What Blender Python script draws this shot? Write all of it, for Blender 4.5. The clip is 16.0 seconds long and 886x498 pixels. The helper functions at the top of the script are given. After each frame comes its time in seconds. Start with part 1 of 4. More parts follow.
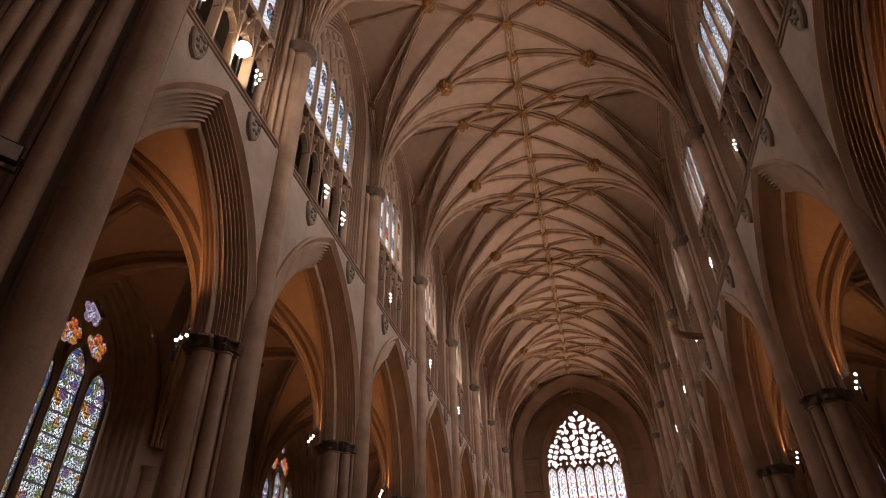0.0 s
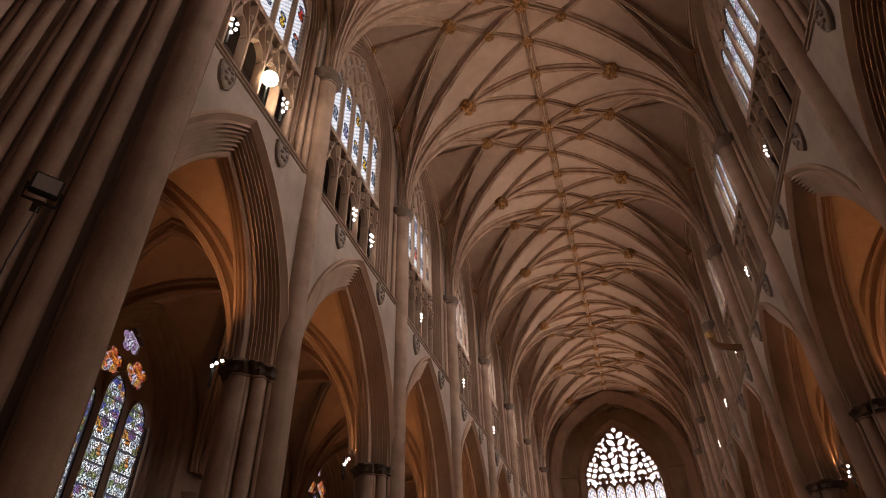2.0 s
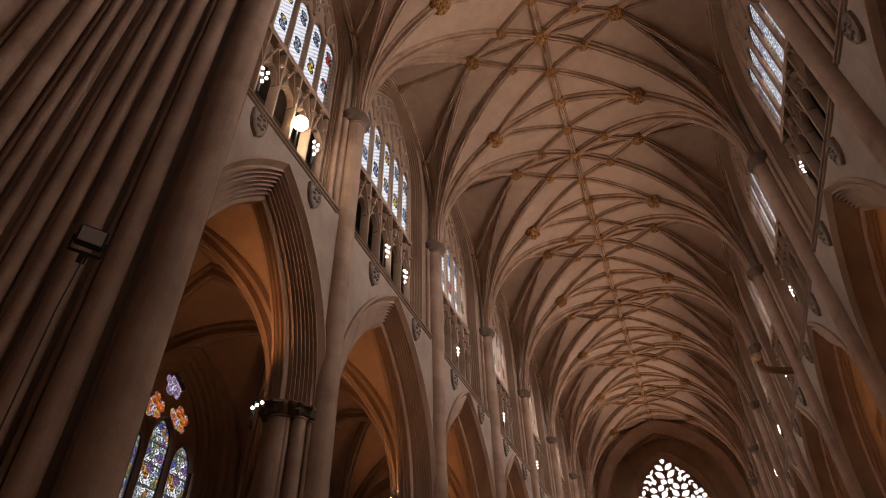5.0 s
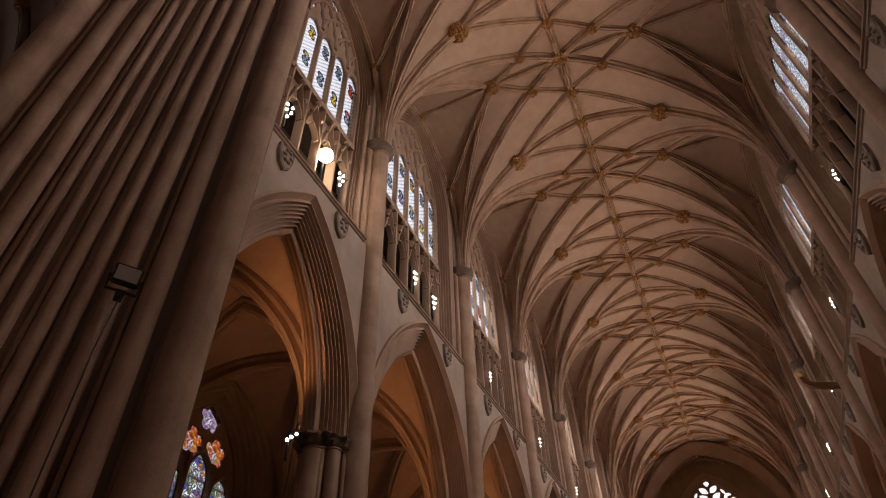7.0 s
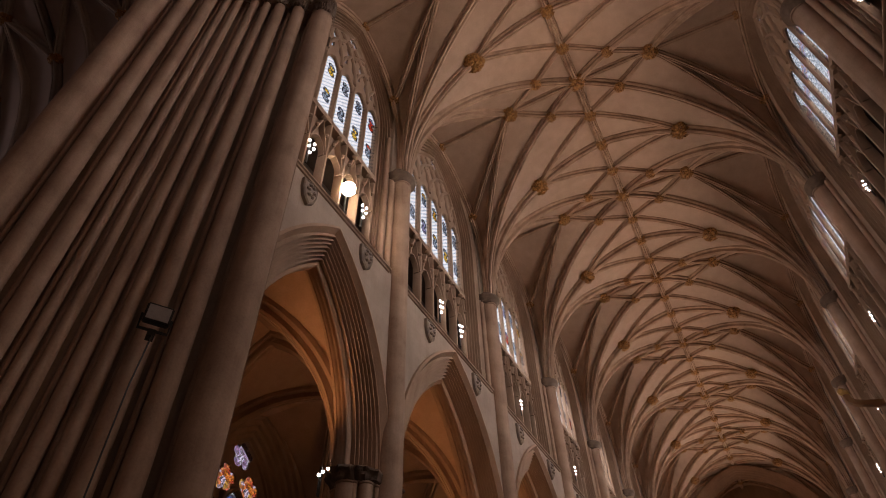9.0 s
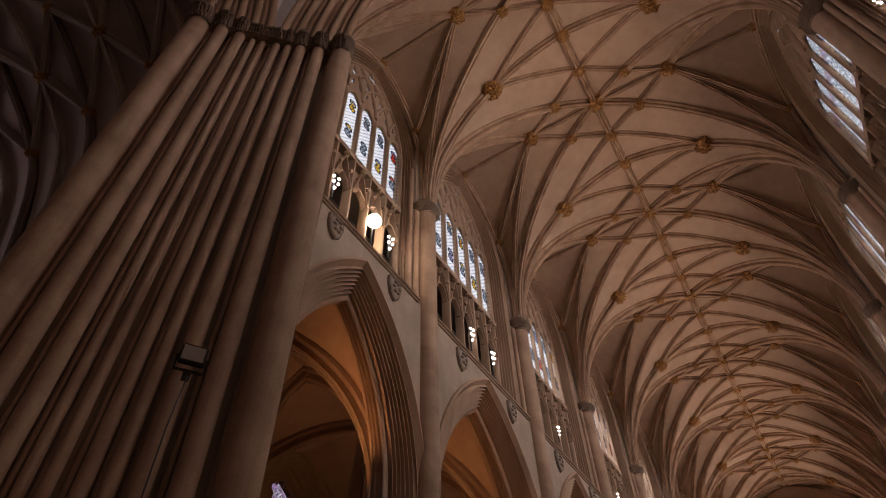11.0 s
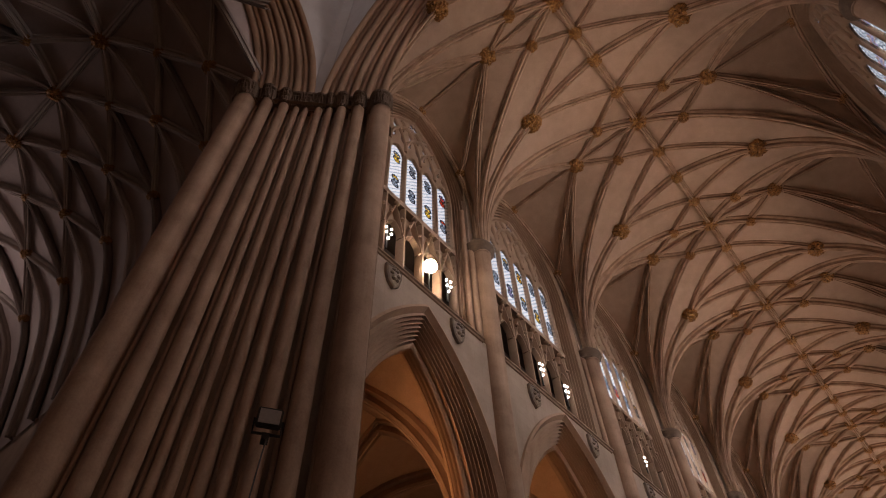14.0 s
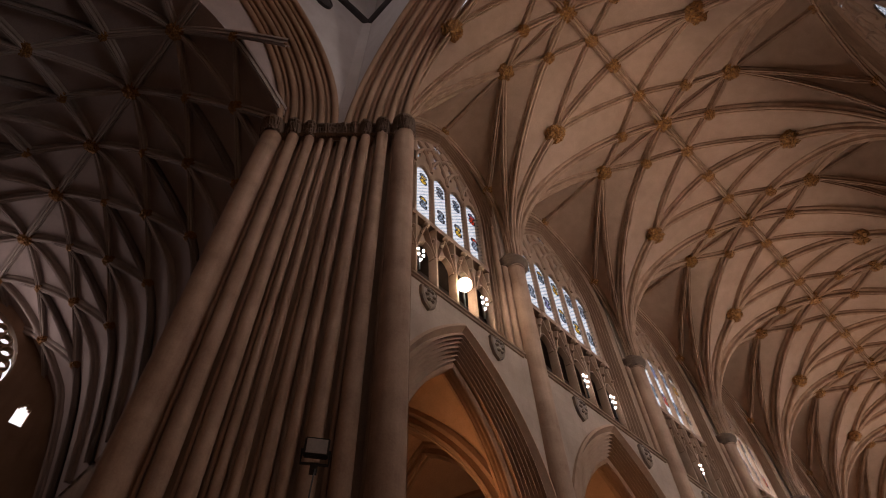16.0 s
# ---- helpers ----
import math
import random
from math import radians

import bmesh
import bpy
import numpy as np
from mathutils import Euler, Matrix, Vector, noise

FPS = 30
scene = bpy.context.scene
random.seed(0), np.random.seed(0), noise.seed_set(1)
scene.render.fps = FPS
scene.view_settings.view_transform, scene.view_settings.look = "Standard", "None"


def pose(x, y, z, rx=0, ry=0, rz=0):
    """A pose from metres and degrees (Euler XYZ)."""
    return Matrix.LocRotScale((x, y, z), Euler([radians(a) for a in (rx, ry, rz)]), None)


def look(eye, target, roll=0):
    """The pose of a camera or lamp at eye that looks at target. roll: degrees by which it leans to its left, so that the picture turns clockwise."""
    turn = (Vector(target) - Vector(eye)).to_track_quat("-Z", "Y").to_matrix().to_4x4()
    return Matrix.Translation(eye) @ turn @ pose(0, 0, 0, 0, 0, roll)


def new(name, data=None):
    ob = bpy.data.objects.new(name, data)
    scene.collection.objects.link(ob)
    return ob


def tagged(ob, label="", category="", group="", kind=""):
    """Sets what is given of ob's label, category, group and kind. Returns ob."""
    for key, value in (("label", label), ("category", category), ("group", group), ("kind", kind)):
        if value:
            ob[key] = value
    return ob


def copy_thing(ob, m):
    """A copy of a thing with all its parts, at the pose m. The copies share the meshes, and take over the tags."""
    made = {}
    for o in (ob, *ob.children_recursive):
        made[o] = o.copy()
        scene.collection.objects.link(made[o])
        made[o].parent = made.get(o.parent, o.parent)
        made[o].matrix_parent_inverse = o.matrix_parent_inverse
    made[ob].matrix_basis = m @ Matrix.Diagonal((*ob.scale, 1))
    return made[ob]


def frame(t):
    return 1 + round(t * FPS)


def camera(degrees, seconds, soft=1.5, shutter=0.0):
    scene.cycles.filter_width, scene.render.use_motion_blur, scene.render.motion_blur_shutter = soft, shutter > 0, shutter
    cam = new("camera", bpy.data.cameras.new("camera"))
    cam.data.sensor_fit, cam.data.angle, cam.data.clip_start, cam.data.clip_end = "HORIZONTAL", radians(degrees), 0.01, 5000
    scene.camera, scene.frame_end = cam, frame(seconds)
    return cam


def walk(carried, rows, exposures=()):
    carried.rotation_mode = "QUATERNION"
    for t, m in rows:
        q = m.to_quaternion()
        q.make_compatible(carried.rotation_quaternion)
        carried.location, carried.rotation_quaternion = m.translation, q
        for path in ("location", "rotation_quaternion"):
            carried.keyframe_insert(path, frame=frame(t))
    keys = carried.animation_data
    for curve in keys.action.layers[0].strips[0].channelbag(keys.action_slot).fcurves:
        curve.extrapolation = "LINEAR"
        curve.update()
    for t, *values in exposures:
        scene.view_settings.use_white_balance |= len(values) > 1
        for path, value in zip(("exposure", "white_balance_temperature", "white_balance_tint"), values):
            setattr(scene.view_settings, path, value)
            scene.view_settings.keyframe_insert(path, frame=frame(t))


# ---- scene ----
# ---- camera: a tripod head at the west side of the crossing, panning left and up ----
cam = camera(72.0, 16.0, soft=1.0)
EYE = (0.65, 0.0, 1.6)
TURNS = [  # seconds, yaw, pitch, roll
    (0.0, 13.58, 35.75, 1.19),
    (0.5, 14.31, 36.18, 1.17),
    (1.0, 15.24, 36.63, 1.18),
    (1.5, 16.10, 37.08, 1.18),
    (2.0, 16.94, 37.57, 1.18),
    (2.5, 17.60, 38.03, 1.19),
    (3.0, 18.14, 38.54, 1.20),
    (3.5, 18.62, 39.08, 1.22),
    (4.0, 19.35, 39.66, 1.23),
    (6.5, 23.54, 42.56, 1.23),
    (7.0, 24.43, 43.22, 1.23),
    (7.5, 25.23, 43.88, 1.23),
    (8.0, 25.88, 44.57, 1.22),
    (8.5, 26.65, 45.23, 1.22),
    (9.0, 27.66, 45.93, 1.24),
    (11.5, 32.60, 49.35, 1.34),
    (12.0, 33.85, 50.06, 1.38),
    (12.5, 35.19, 50.73, 1.44),
    (13.0, 36.90, 51.41, 1.49),
    (13.5, 38.53, 52.04, 1.48),
    (14.0, 40.06, 52.63, 1.50),
    (14.5, 41.40, 53.14, 1.53),
    (15.0, 42.62, 53.60, 1.55),
    (15.5, 43.87, 54.05, 1.58),
    (16.0, 45.41, 54.55, 1.66),
]
walk(cam, [(t, pose(*EYE, 90 + pitch, roll, yaw)) for t, yaw, pitch, roll in TURNS],
     exposures=[(0.0, 1.11, 6800, 18), (9.0, 1.05, 6800, 18), (16.0, 0.9, 6750, 18)])

# ---- world and light ----
world = bpy.data.worlds.new("world")
scene.world = world
world.use_nodes = True
wn = world.node_tree
sky = wn.nodes.new("ShaderNodeTexSky")
sky.sky_type = "NISHITA"
sky.sun_disc = False
sky.dust_density, sky.air_density, sky.ozone_density = 7.0, 1.0, 0.6
sky.sun_elevation, sky.sun_rotation = radians(35), radians(187)
haze = wn.nodes.new("ShaderNodeHueSaturation")  # high thin cloud
haze.inputs["Saturation"].default_value, haze.inputs["Value"].default_value = 0.14, 1.6
wn.links.new(sky.outputs[0], haze.inputs["Color"])
wn.links.new(haze.outputs[0], wn.nodes["Background"].inputs[0])
wn.nodes["Background"].inputs[1].default_value = 0.15
WINDOW_W, UPLIGHT_W, CAPITAL_W, AISLE_W = 105.0, 820.0, 84.0, 2.0
sun = bpy.data.lights.new("sun", "SUN")
sun.energy, sun.angle, sun.color = 0.5, radians(20), (1.0, 0.93, 0.84)
new("sun", sun).matrix_world = look((-20, -160, 112), (0, 0, 0))


# ---- materials ----
def material(name):
    m = bpy.data.materials.new(name)
    m.use_nodes = True
    return m, m.node_tree.nodes, m.node_tree.links


def coords(n, l, scale=(1, 1, 1), kind="Object"):
    tc, mp = n.new("ShaderNodeTexCoord"), n.new("ShaderNodeMapping")
    mp.inputs["Scale"].default_value = scale
    l.new(tc.outputs[kind], mp.inputs[0])
    return mp.outputs[0]


def noise_tex(n, l, vec, scale, detail=6, rough=0.6):
    t = n.new("ShaderNodeTexNoise")
    t.inputs["Scale"].default_value, t.inputs["Detail"].default_value = scale, detail
    t.inputs["Roughness"].default_value = rough
    l.new(vec, t.inputs["Vector"])
    return t.outputs["Fac"]


def ramp(n, l, fac, stops):
    r = n.new("ShaderNodeValToRGB")
    while len(r.color_ramp.elements) < len(stops):
        r.color_ramp.elements.new(0.5)
    for e, (p, c) in zip(r.color_ramp.elements, stops):
        e.position, e.color = p, (*c, 1)
    l.new(fac, r.inputs[0])
    return r.outputs[0]


def mixed(n, l, fac, a, b, mode="MIX"):
    m = n.new("ShaderNodeMix")
    m.data_type, m.blend_type = "RGBA", mode
    for sock, v in ((m.inputs[0], fac), (m.inputs[6], a), (m.inputs[7], b)):
        if isinstance(v, (int, float)):
            sock.default_value = v
        elif isinstance(v, tuple):
            sock.default_value = (*v, 1)
        else:
            l.new(v, sock)
    return m.outputs[2]


def math_node(n, l, op, a, b=0.0):
    m = n.new("ShaderNodeMath")
    m.operation = op
    for sock, v in zip(m.inputs, (a, b)):
        if isinstance(v, (int, float)):
            sock.default_value = v
        else:
            l.new(v, sock)
    return m.outputs[0]


def stone(name, dark, mid, light, rough=0.85, big=0.35, bump=0.25, streak=(1, 1, 0.25), metal=0.0, joints=0.0):
    m, n, l = material(name)
    vec = coords(n, l)
    a = noise_tex(n, l, vec, big, 8)
    b = noise_tex(n, l, coords(n, l, streak), 2.2, 6)
    c = noise_tex(n, l, vec, 22, 4)
    base = ramp(n, l, a, [(0.3, dark), (0.5, mid), (0.72, light)])
    base = mixed(n, l, 0.35, base, ramp(n, l, b, [(0.3, dark), (0.7, light)]), "MIX")
    base = mixed(n, l, 0.25, base, ramp(n, l, c, [(0.3, (0.45,) * 3), (0.6, (1, 1, 1))]), "MULTIPLY")
    height = math_node(n, l, "ADD", math_node(n, l, "MULTIPLY", a, 0.6), c)
    if joints:
        tc, sep, com = n.new("ShaderNodeTexCoord"), n.new("ShaderNodeSeparateXYZ"), n.new("ShaderNodeCombineXYZ")
        l.new(tc.outputs["Object"], sep.inputs[0])
        l.new(math_node(n, l, "ADD", sep.outputs[0], sep.outputs[1]), com.inputs[0])
        l.new(sep.outputs[2], com.inputs[1])
        br = n.new("ShaderNodeTexBrick")
        br.inputs["Scale"].default_value = 1.0
        br.inputs["Brick Width"].default_value, br.inputs["Row Height"].default_value = 0.75, 0.36
        br.inputs["Mortar Size"].default_value = 0.008
        br.inputs["Color1"].default_value, br.inputs["Color2"].default_value = (1, 1, 1, 1), (0.8, 0.78, 0.76, 1)
        br.inputs["Mortar"].default_value = (0.6, 0.57, 0.54, 1)
        l.new(com.outputs[0], br.inputs["Vector"])
        base = mixed(n, l, joints, base, br.outputs["Color"], "MULTIPLY")
    p = n["Principled BSDF"]
    l.new(base, p.inputs["Base Color"])
    p.inputs["Roughness"].default_value, p.inputs["Metallic"].default_value = rough, metal
    bp = n.new("ShaderNodeBump")
    bp.inputs["Strength"].default_value, bp.inputs["Distance"].default_value = bump, 0.02
    l.new(height, bp.inputs["Height"])
    l.new(bp.outputs[0], p.inputs["Normal"])
    return m


STONE = stone("limestone", (0.250, 0.158, 0.104), (0.374, 0.248, 0.168), (0.489, 0.338, 0.240))
SHAFT = stone("shaft_limestone", (0.24, 0.138, 0.09), (0.415, 0.264, 0.179), (0.56, 0.38, 0.268), big=0.8, streak=(2, 2, 0.12))
WALL = stone("wall_limestone", (0.343, 0.252, 0.192), (0.458, 0.342, 0.264), (0.551, 0.423, 0.328), joints=0.35)
ARCHSTONE = stone("arch_limestone", (0.28, 0.17, 0.108), (0.42, 0.267, 0.177), (0.53, 0.354, 0.245))
WEB = stone("vault_web_limewash", (0.335, 0.224, 0.156), (0.43, 0.294, 0.209), (0.525, 0.364, 0.262), big=0.25, bump=0.08, streak=(1, 1, 1))
RIB = stone("rib_limestone", (0.26, 0.158, 0.1), (0.44, 0.285, 0.19), (0.58, 0.4, 0.28), big=1.2)
AISLEWEB = stone("aisle_web_limewash", (0.374, 0.225, 0.136), (0.478, 0.297, 0.192), (0.562, 0.369, 0.248), bump=0.08, streak=(1, 1, 1))
WOODVAULT = stone("painted_timber_vault", (0.4, 0.325, 0.305), (0.5, 0.41, 0.385), (0.58, 0.48, 0.45), bump=0.08)
TIMBERRIB = stone("timber_rib", (0.34, 0.28, 0.255), (0.45, 0.38, 0.345), (0.55, 0.47, 0.43))
# near-black stone: the triforium passage's shade is put into the colour
SHADESTONE = stone("shade_dark_stone", (0.05, 0.034, 0.025), (0.09, 0.06, 0.045), (0.14, 0.095, 0.07))
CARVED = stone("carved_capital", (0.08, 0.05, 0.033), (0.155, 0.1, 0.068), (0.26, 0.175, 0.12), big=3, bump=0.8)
GILT = stone("gilded_boss", (0.04, 0.014, 0.005), (0.3, 0.12, 0.035), (0.8, 0.45, 0.14), rough=0.36, big=6, bump=1.0, metal=0.4)
GOLD = stone("bright_gilding", (0.3, 0.17, 0.05), (0.5, 0.3, 0.1), (0.7, 0.45, 0.16), rough=0.4, big=3, metal=0.7)
PLASTER = stone("tower_limewash", (0.55, 0.53, 0.54), (0.64, 0.62, 0.63), (0.7, 0.69, 0.7), bump=0.1, joints=0.2)
SHIELD = stone("painted_shield", (0.16, 0.13, 0.13), (0.3, 0.23, 0.18), (0.42, 0.32, 0.22), big=2.5)
DARKPAINT = stone("dark_paint", (0.03, 0.027, 0.03), (0.05, 0.045, 0.05), (0.08, 0.07, 0.075))
FLOOR = stone("floor_flags", (0.17, 0.13, 0.1), (0.24, 0.185, 0.145), (0.31, 0.245, 0.19), rough=0.6, joints=0.4)
BLACK = stone("black_metal", (0.02, 0.02, 0.02), (0.03, 0.03, 0.03), (0.045, 0.045, 0.045), rough=0.45)
LENS = stone("floodlight_lens", (0.4, 0.37, 0.35), (0.47, 0.43, 0.41), (0.53, 0.5, 0.48), rough=0.3)
REDOAK = stone("red_painted_oak", (0.14, 0.06, 0.025), (0.24, 0.11, 0.045), (0.36, 0.19, 0.08), rough=0.5)
TIMBER = stone("dark_oak", (0.05, 0.03, 0.02), (0.09, 0.055, 0.03), (0.14, 0.09, 0.05), rough=0.6)


def lamp_material(name, colour, strength):
    m, n, l = material(name)
    n.remove(n["Principled BSDF"])
    e = n.new("ShaderNodeEmission")
    e.inputs[0].default_value, e.inputs[1].default_value = (*colour, 1), strength
    l.new(e.outputs[0], n["Material Output"].inputs[0])
    return m


LAMP = lamp_material("lamp_face", (1.0, 0.93, 0.85), 7.0)
SUNLAMP = lamp_material("floodlight_face", (1.0, 0.88, 0.66), 22.0)


def glass(name, kind):
    """Leaded glass: light passes through, tinted by the quarries, medallions or figures."""
    m, n, l = material(name)
    tc, sep = n.new("ShaderNodeTexCoord"), n.new("ShaderNodeSeparateXYZ")
    l.new(tc.outputs["Object"], sep.inputs[0])
    v = n.new("ShaderNodeTexVoronoi")
    v.feature, v.inputs["Scale"].default_value = "F1", {"grisaille": 9.0, "tracery": 6.0, "clear": 4.0, "pale": 5.0}.get(kind, 8.0)
    l.new(coords(n, l), v.inputs["Vector"])
    e = n.new("ShaderNodeTexVoronoi")
    e.feature, e.inputs["Scale"].default_value = "DISTANCE_TO_EDGE", v.inputs["Scale"].default_value
    l.new(coords(n, l), e.inputs["Vector"])
    rnd = n.new("ShaderNodeSeparateColor")
    l.new(v.outputs["Color"], rnd.inputs[0])
    rich = ramp(n, l, rnd.outputs[0], [(0.0, (0.02, 0.05, 0.3)), (0.22, (0.5, 0.02, 0.015)), (0.42, (0.75, 0.4, 0.03)),
                                       (0.6, (0.1, 0.25, 0.06)), (0.72, (0.35, 0.2, 0.5)), (0.88, (0.8, 0.85, 0.95))])
    rich.node.color_ramp.interpolation = "CONSTANT"
    if kind == "grisaille":
        stripe = n.new("ShaderNodeTexWave")
        stripe.wave_type, stripe.inputs["Scale"].default_value = "BANDS", 2.6
        stripe.bands_direction = "DIAGONAL"
        stripe.inputs["Distortion"].default_value = 1.5
        l.new(coords(n, l), stripe.inputs["Vector"])
        pale = ramp(n, l, stripe.outputs["Fac"], [(0.0, (0.62, 0.68, 0.75)), (0.2, (0.85, 0.89, 0.93)), (1.0, (0.96, 0.97, 0.98))])
        z = math_node(n, l, "PINGPONG", math_node(n, l, "SUBTRACT", sep.outputs[2], 0.35), 0.95)
        d = math_node(n, l, "SQRT", math_node(n, l, "ADD", math_node(n, l, "POWER", sep.outputs[1], 2.0),
                                               math_node(n, l, "POWER", math_node(n, l, "SUBTRACT", z, 0.75), 2.0)))
        inside = math_node(n, l, "LESS_THAN", d, 0.2)
        ring = math_node(n, l, "LESS_THAN", math_node(n, l, "ABSOLUTE", math_node(n, l, "SUBTRACT", d, 0.2)), 0.035)
        info = n.new("ShaderNodeObjectInfo")
        row = math_node(n, l, "FLOOR", math_node(n, l, "DIVIDE", math_node(n, l, "ADD", sep.outputs[2], 0.4), 1.9))
        pick = math_node(n, l, "FRACT", math_node(n, l, "ADD", math_node(n, l, "MULTIPLY", info.outputs["Random"], 5.3), math_node(n, l, "MULTIPLY", row, 0.43)))
        medal = ramp(n, l, pick, [(0.0, (0.42, 0.48, 0.56)), (0.3, (0.85, 0.12, 0.04)), (0.45, (0.5, 0.52, 0.58)), (0.62, (0.9, 0.6, 0.08)), (0.76, (0.42, 0.4, 0.62)), (0.88, (0.55, 0.6, 0.62))])
        medal.node.color_ramp.interpolation = "CONSTANT"
        etch = ramp(n, l, noise_tex(n, l, coords(n, l), 11, 3, 0.6), [(0.42, (0.05, 0.05, 0.06)), (0.5, (0.6, 0.6, 0.6)), (0.56, (1, 1, 1))])
        col = mixed(n, l, inside, pale, mixed(n, l, 1.0, medal, etch, "MULTIPLY"))
        col = mixed(n, l, ring, col, (0.06, 0.07, 0.1))
    elif kind in ("figures", "foil", "lilac"):
        patch = n.new("ShaderNodeTexVoronoi")
        patch.inputs["Scale"].default_value = 3.6 if kind == "figures" else 4.6
        l.new(coords(n, l), patch.inputs["Vector"])
        pick = n.new("ShaderNodeSeparateColor")
        l.new(patch.outputs["Color"], pick.inputs[0])
        if kind == "figures":
            stops = [(0.0, (0.5, 0.58, 0.62)), (0.24, (0.1, 0.15, 0.42)), (0.32, (0.85, 0.88, 0.88)), (0.56, (0.55, 0.28, 0.07)), (0.66, (0.26, 0.34, 0.16)), (0.78, (0.3, 0.18, 0.36)), (0.85, (0.66, 0.78, 0.78))]
        elif kind == "foil":
            stops = [(0.0, (0.95, 0.3, 0.05)), (0.45, (0.8, 0.13, 0.05)), (0.7, (0.75, 0.6, 0.7)), (0.85, (0.95, 0.5, 0.1))]
        else:
            stops = [(0.0, (0.7, 0.55, 0.78)), (0.5, (0.85, 0.8, 0.9)), (0.8, (0.55, 0.35, 0.6))]
        col = ramp(n, l, pick.outputs[0], stops)
        col.node.color_ramp.interpolation = "CONSTANT"
        col = mixed(n, l, 0.12, col, rich)
        dot = noise_tex(n, l, coords(n, l), 13 if kind == "figures" else 10, 4, 0.75)
        col = mixed(n, l, 1.0, col, ramp(n, l, dot, [(0.43, (0.01, 0.01, 0.012)), (0.5, (0.35, 0.35, 0.35)), (0.56, (1, 1, 1))] if kind == "figures" else [(0.4, (0.03, 0.03, 0.04)), (0.6, (0.8, 0.8, 0.8))]), "MULTIPLY")
        if kind == "figures":
            rail = math_node(n, l, "GREATER_THAN", math_node(n, l, "FRACT", math_node(n, l, "MULTIPLY", sep.outputs[2], 1.25)), 0.1)
            edge = math_node(n, l, "LESS_THAN", math_node(n, l, "ABSOLUTE", sep.outputs[1]), 0.52)
            col = mixed(n, l, math_node(n, l, "MULTIPLY", rail, edge), (0.04, 0.04, 0.05), col)
    elif kind == "dappled":
        dot = noise_tex(n, l, coords(n, l), 7, 5, 0.75)
        speck = ramp(n, l, dot, [(0.38, (0.03, 0.04, 0.05)), (0.48, (0.4, 0.47, 0.53)), (0.58, (0.95, 0.98, 1.0))])
        band = math_node(n, l, "LESS_THAN", math_node(n, l, "FRACT", math_node(n, l, "MULTIPLY", sep.outputs[2], 0.42)), 0.24)
        col = mixed(n, l, band, speck, mixed(n, l, 0.55, rich, speck))
    elif kind == "pale":
        dot = noise_tex(n, l, coords(n, l, (1, 1, 0.6)), 6, 5, 0.7)
        col = mixed(n, l, ramp(n, l, dot, [(0.47, (0, 0, 0)), (0.55, (1, 1, 1))]), (0.78, 0.8, 0.81), mixed(n, l, 0.5, rich, (0.1, 0.13, 0.15)))
    elif kind == "clear":
        col = mixed(n, l, 0.08, (0.95, 0.96, 0.97), rich)
    else:
        col = mixed(n, l, 0.75, rich, (0.85, 0.9, 0.95))
    lead = math_node(n, l, "GREATER_THAN", e.outputs["Distance"], 0.03 if kind in ("figures", "foil", "lilac") else 0.014)
    col = mixed(n, l, 1.0, col, mixed(n, l, lead, (0.12, 0.12, 0.14) if kind in ("figures", "foil", "lilac") else (0.55, 0.58, 0.62), (1, 1, 1)), "MULTIPLY")
    n.remove(n["Principled BSDF"])
    t, g, mx = n.new("ShaderNodeBsdfTransparent"), n.new("ShaderNodeBsdfGlossy"), n.new("ShaderNodeMixShader")
    g.inputs["Roughness"].default_value = 0.25
    mx.inputs[0].default_value = 0.04
    l.new(col, t.inputs[0])
    l.new(t.outputs[0], mx.inputs[1])
    l.new(g.outputs[0], mx.inputs[2])
    l.new(mx.outputs[0], n["Material Output"].inputs[0])
    return m


DAPPLED = glass("dappled_grey_glass", "dappled")
GRISAILLE, FIGURES, TRACERYGLASS = glass("grisaille_glass", "grisaille"), glass("figure_glass", "figures"), glass("tracery_glass", "tracery")
FOIL, LILAC, PALE, CLEAR = glass("amber_foil_glass", "foil"), glass("lilac_foil_glass", "lilac"), glass("pale_figure_glass", "pale"), glass("clear_leaded_glass", "clear")


# ---- mesh helpers ----
def smooth(me, deg=40):
    me.shade_smooth()
    me.set_sharp_from_angle(angle=radians(deg))


def part(name, bm, mat, parent=None, label="", at=None, deg=40):
    me = bpy.data.meshes.new(name)
    bmesh.ops.recalc_face_normals(bm, faces=bm.faces)
    bm.to_mesh(me)
    bm.free()
    me.materials.append(mat)
    smooth(me, deg)
    ob = new(name, me)
    ob.parent = parent
    if at is not None:
        ob.matrix_basis = at
    return tagged(ob, label=label)


def shared(name, me, parent, m):
    ob = new(name, me)
    ob.parent = parent
    ob.matrix_basis = m
    return ob


def empty(name, label, category, group="", kind="", at=None):
    ob = new(name)
    if at is not None:
        ob.matrix_basis = at
    return tagged(ob, label, category, group, kind)


def skin(bm, loops, closed=False, wrap=False):
    """Faces between rows of points; closed: rows are rings; wrap: the last row meets the first."""
    rows = [[bm.verts.new(p) for p in row] for row in loops]
    pairs = list(zip(rows, rows[1:])) + ([(rows[-1], rows[0])] if wrap else [])
    for a, b in pairs:
        k = len(a)
        for i in range(k if closed else k - 1):
            j = (i + 1) % k
            bm.faces.new((a[i], a[j], b[j], b[i]))
    return rows


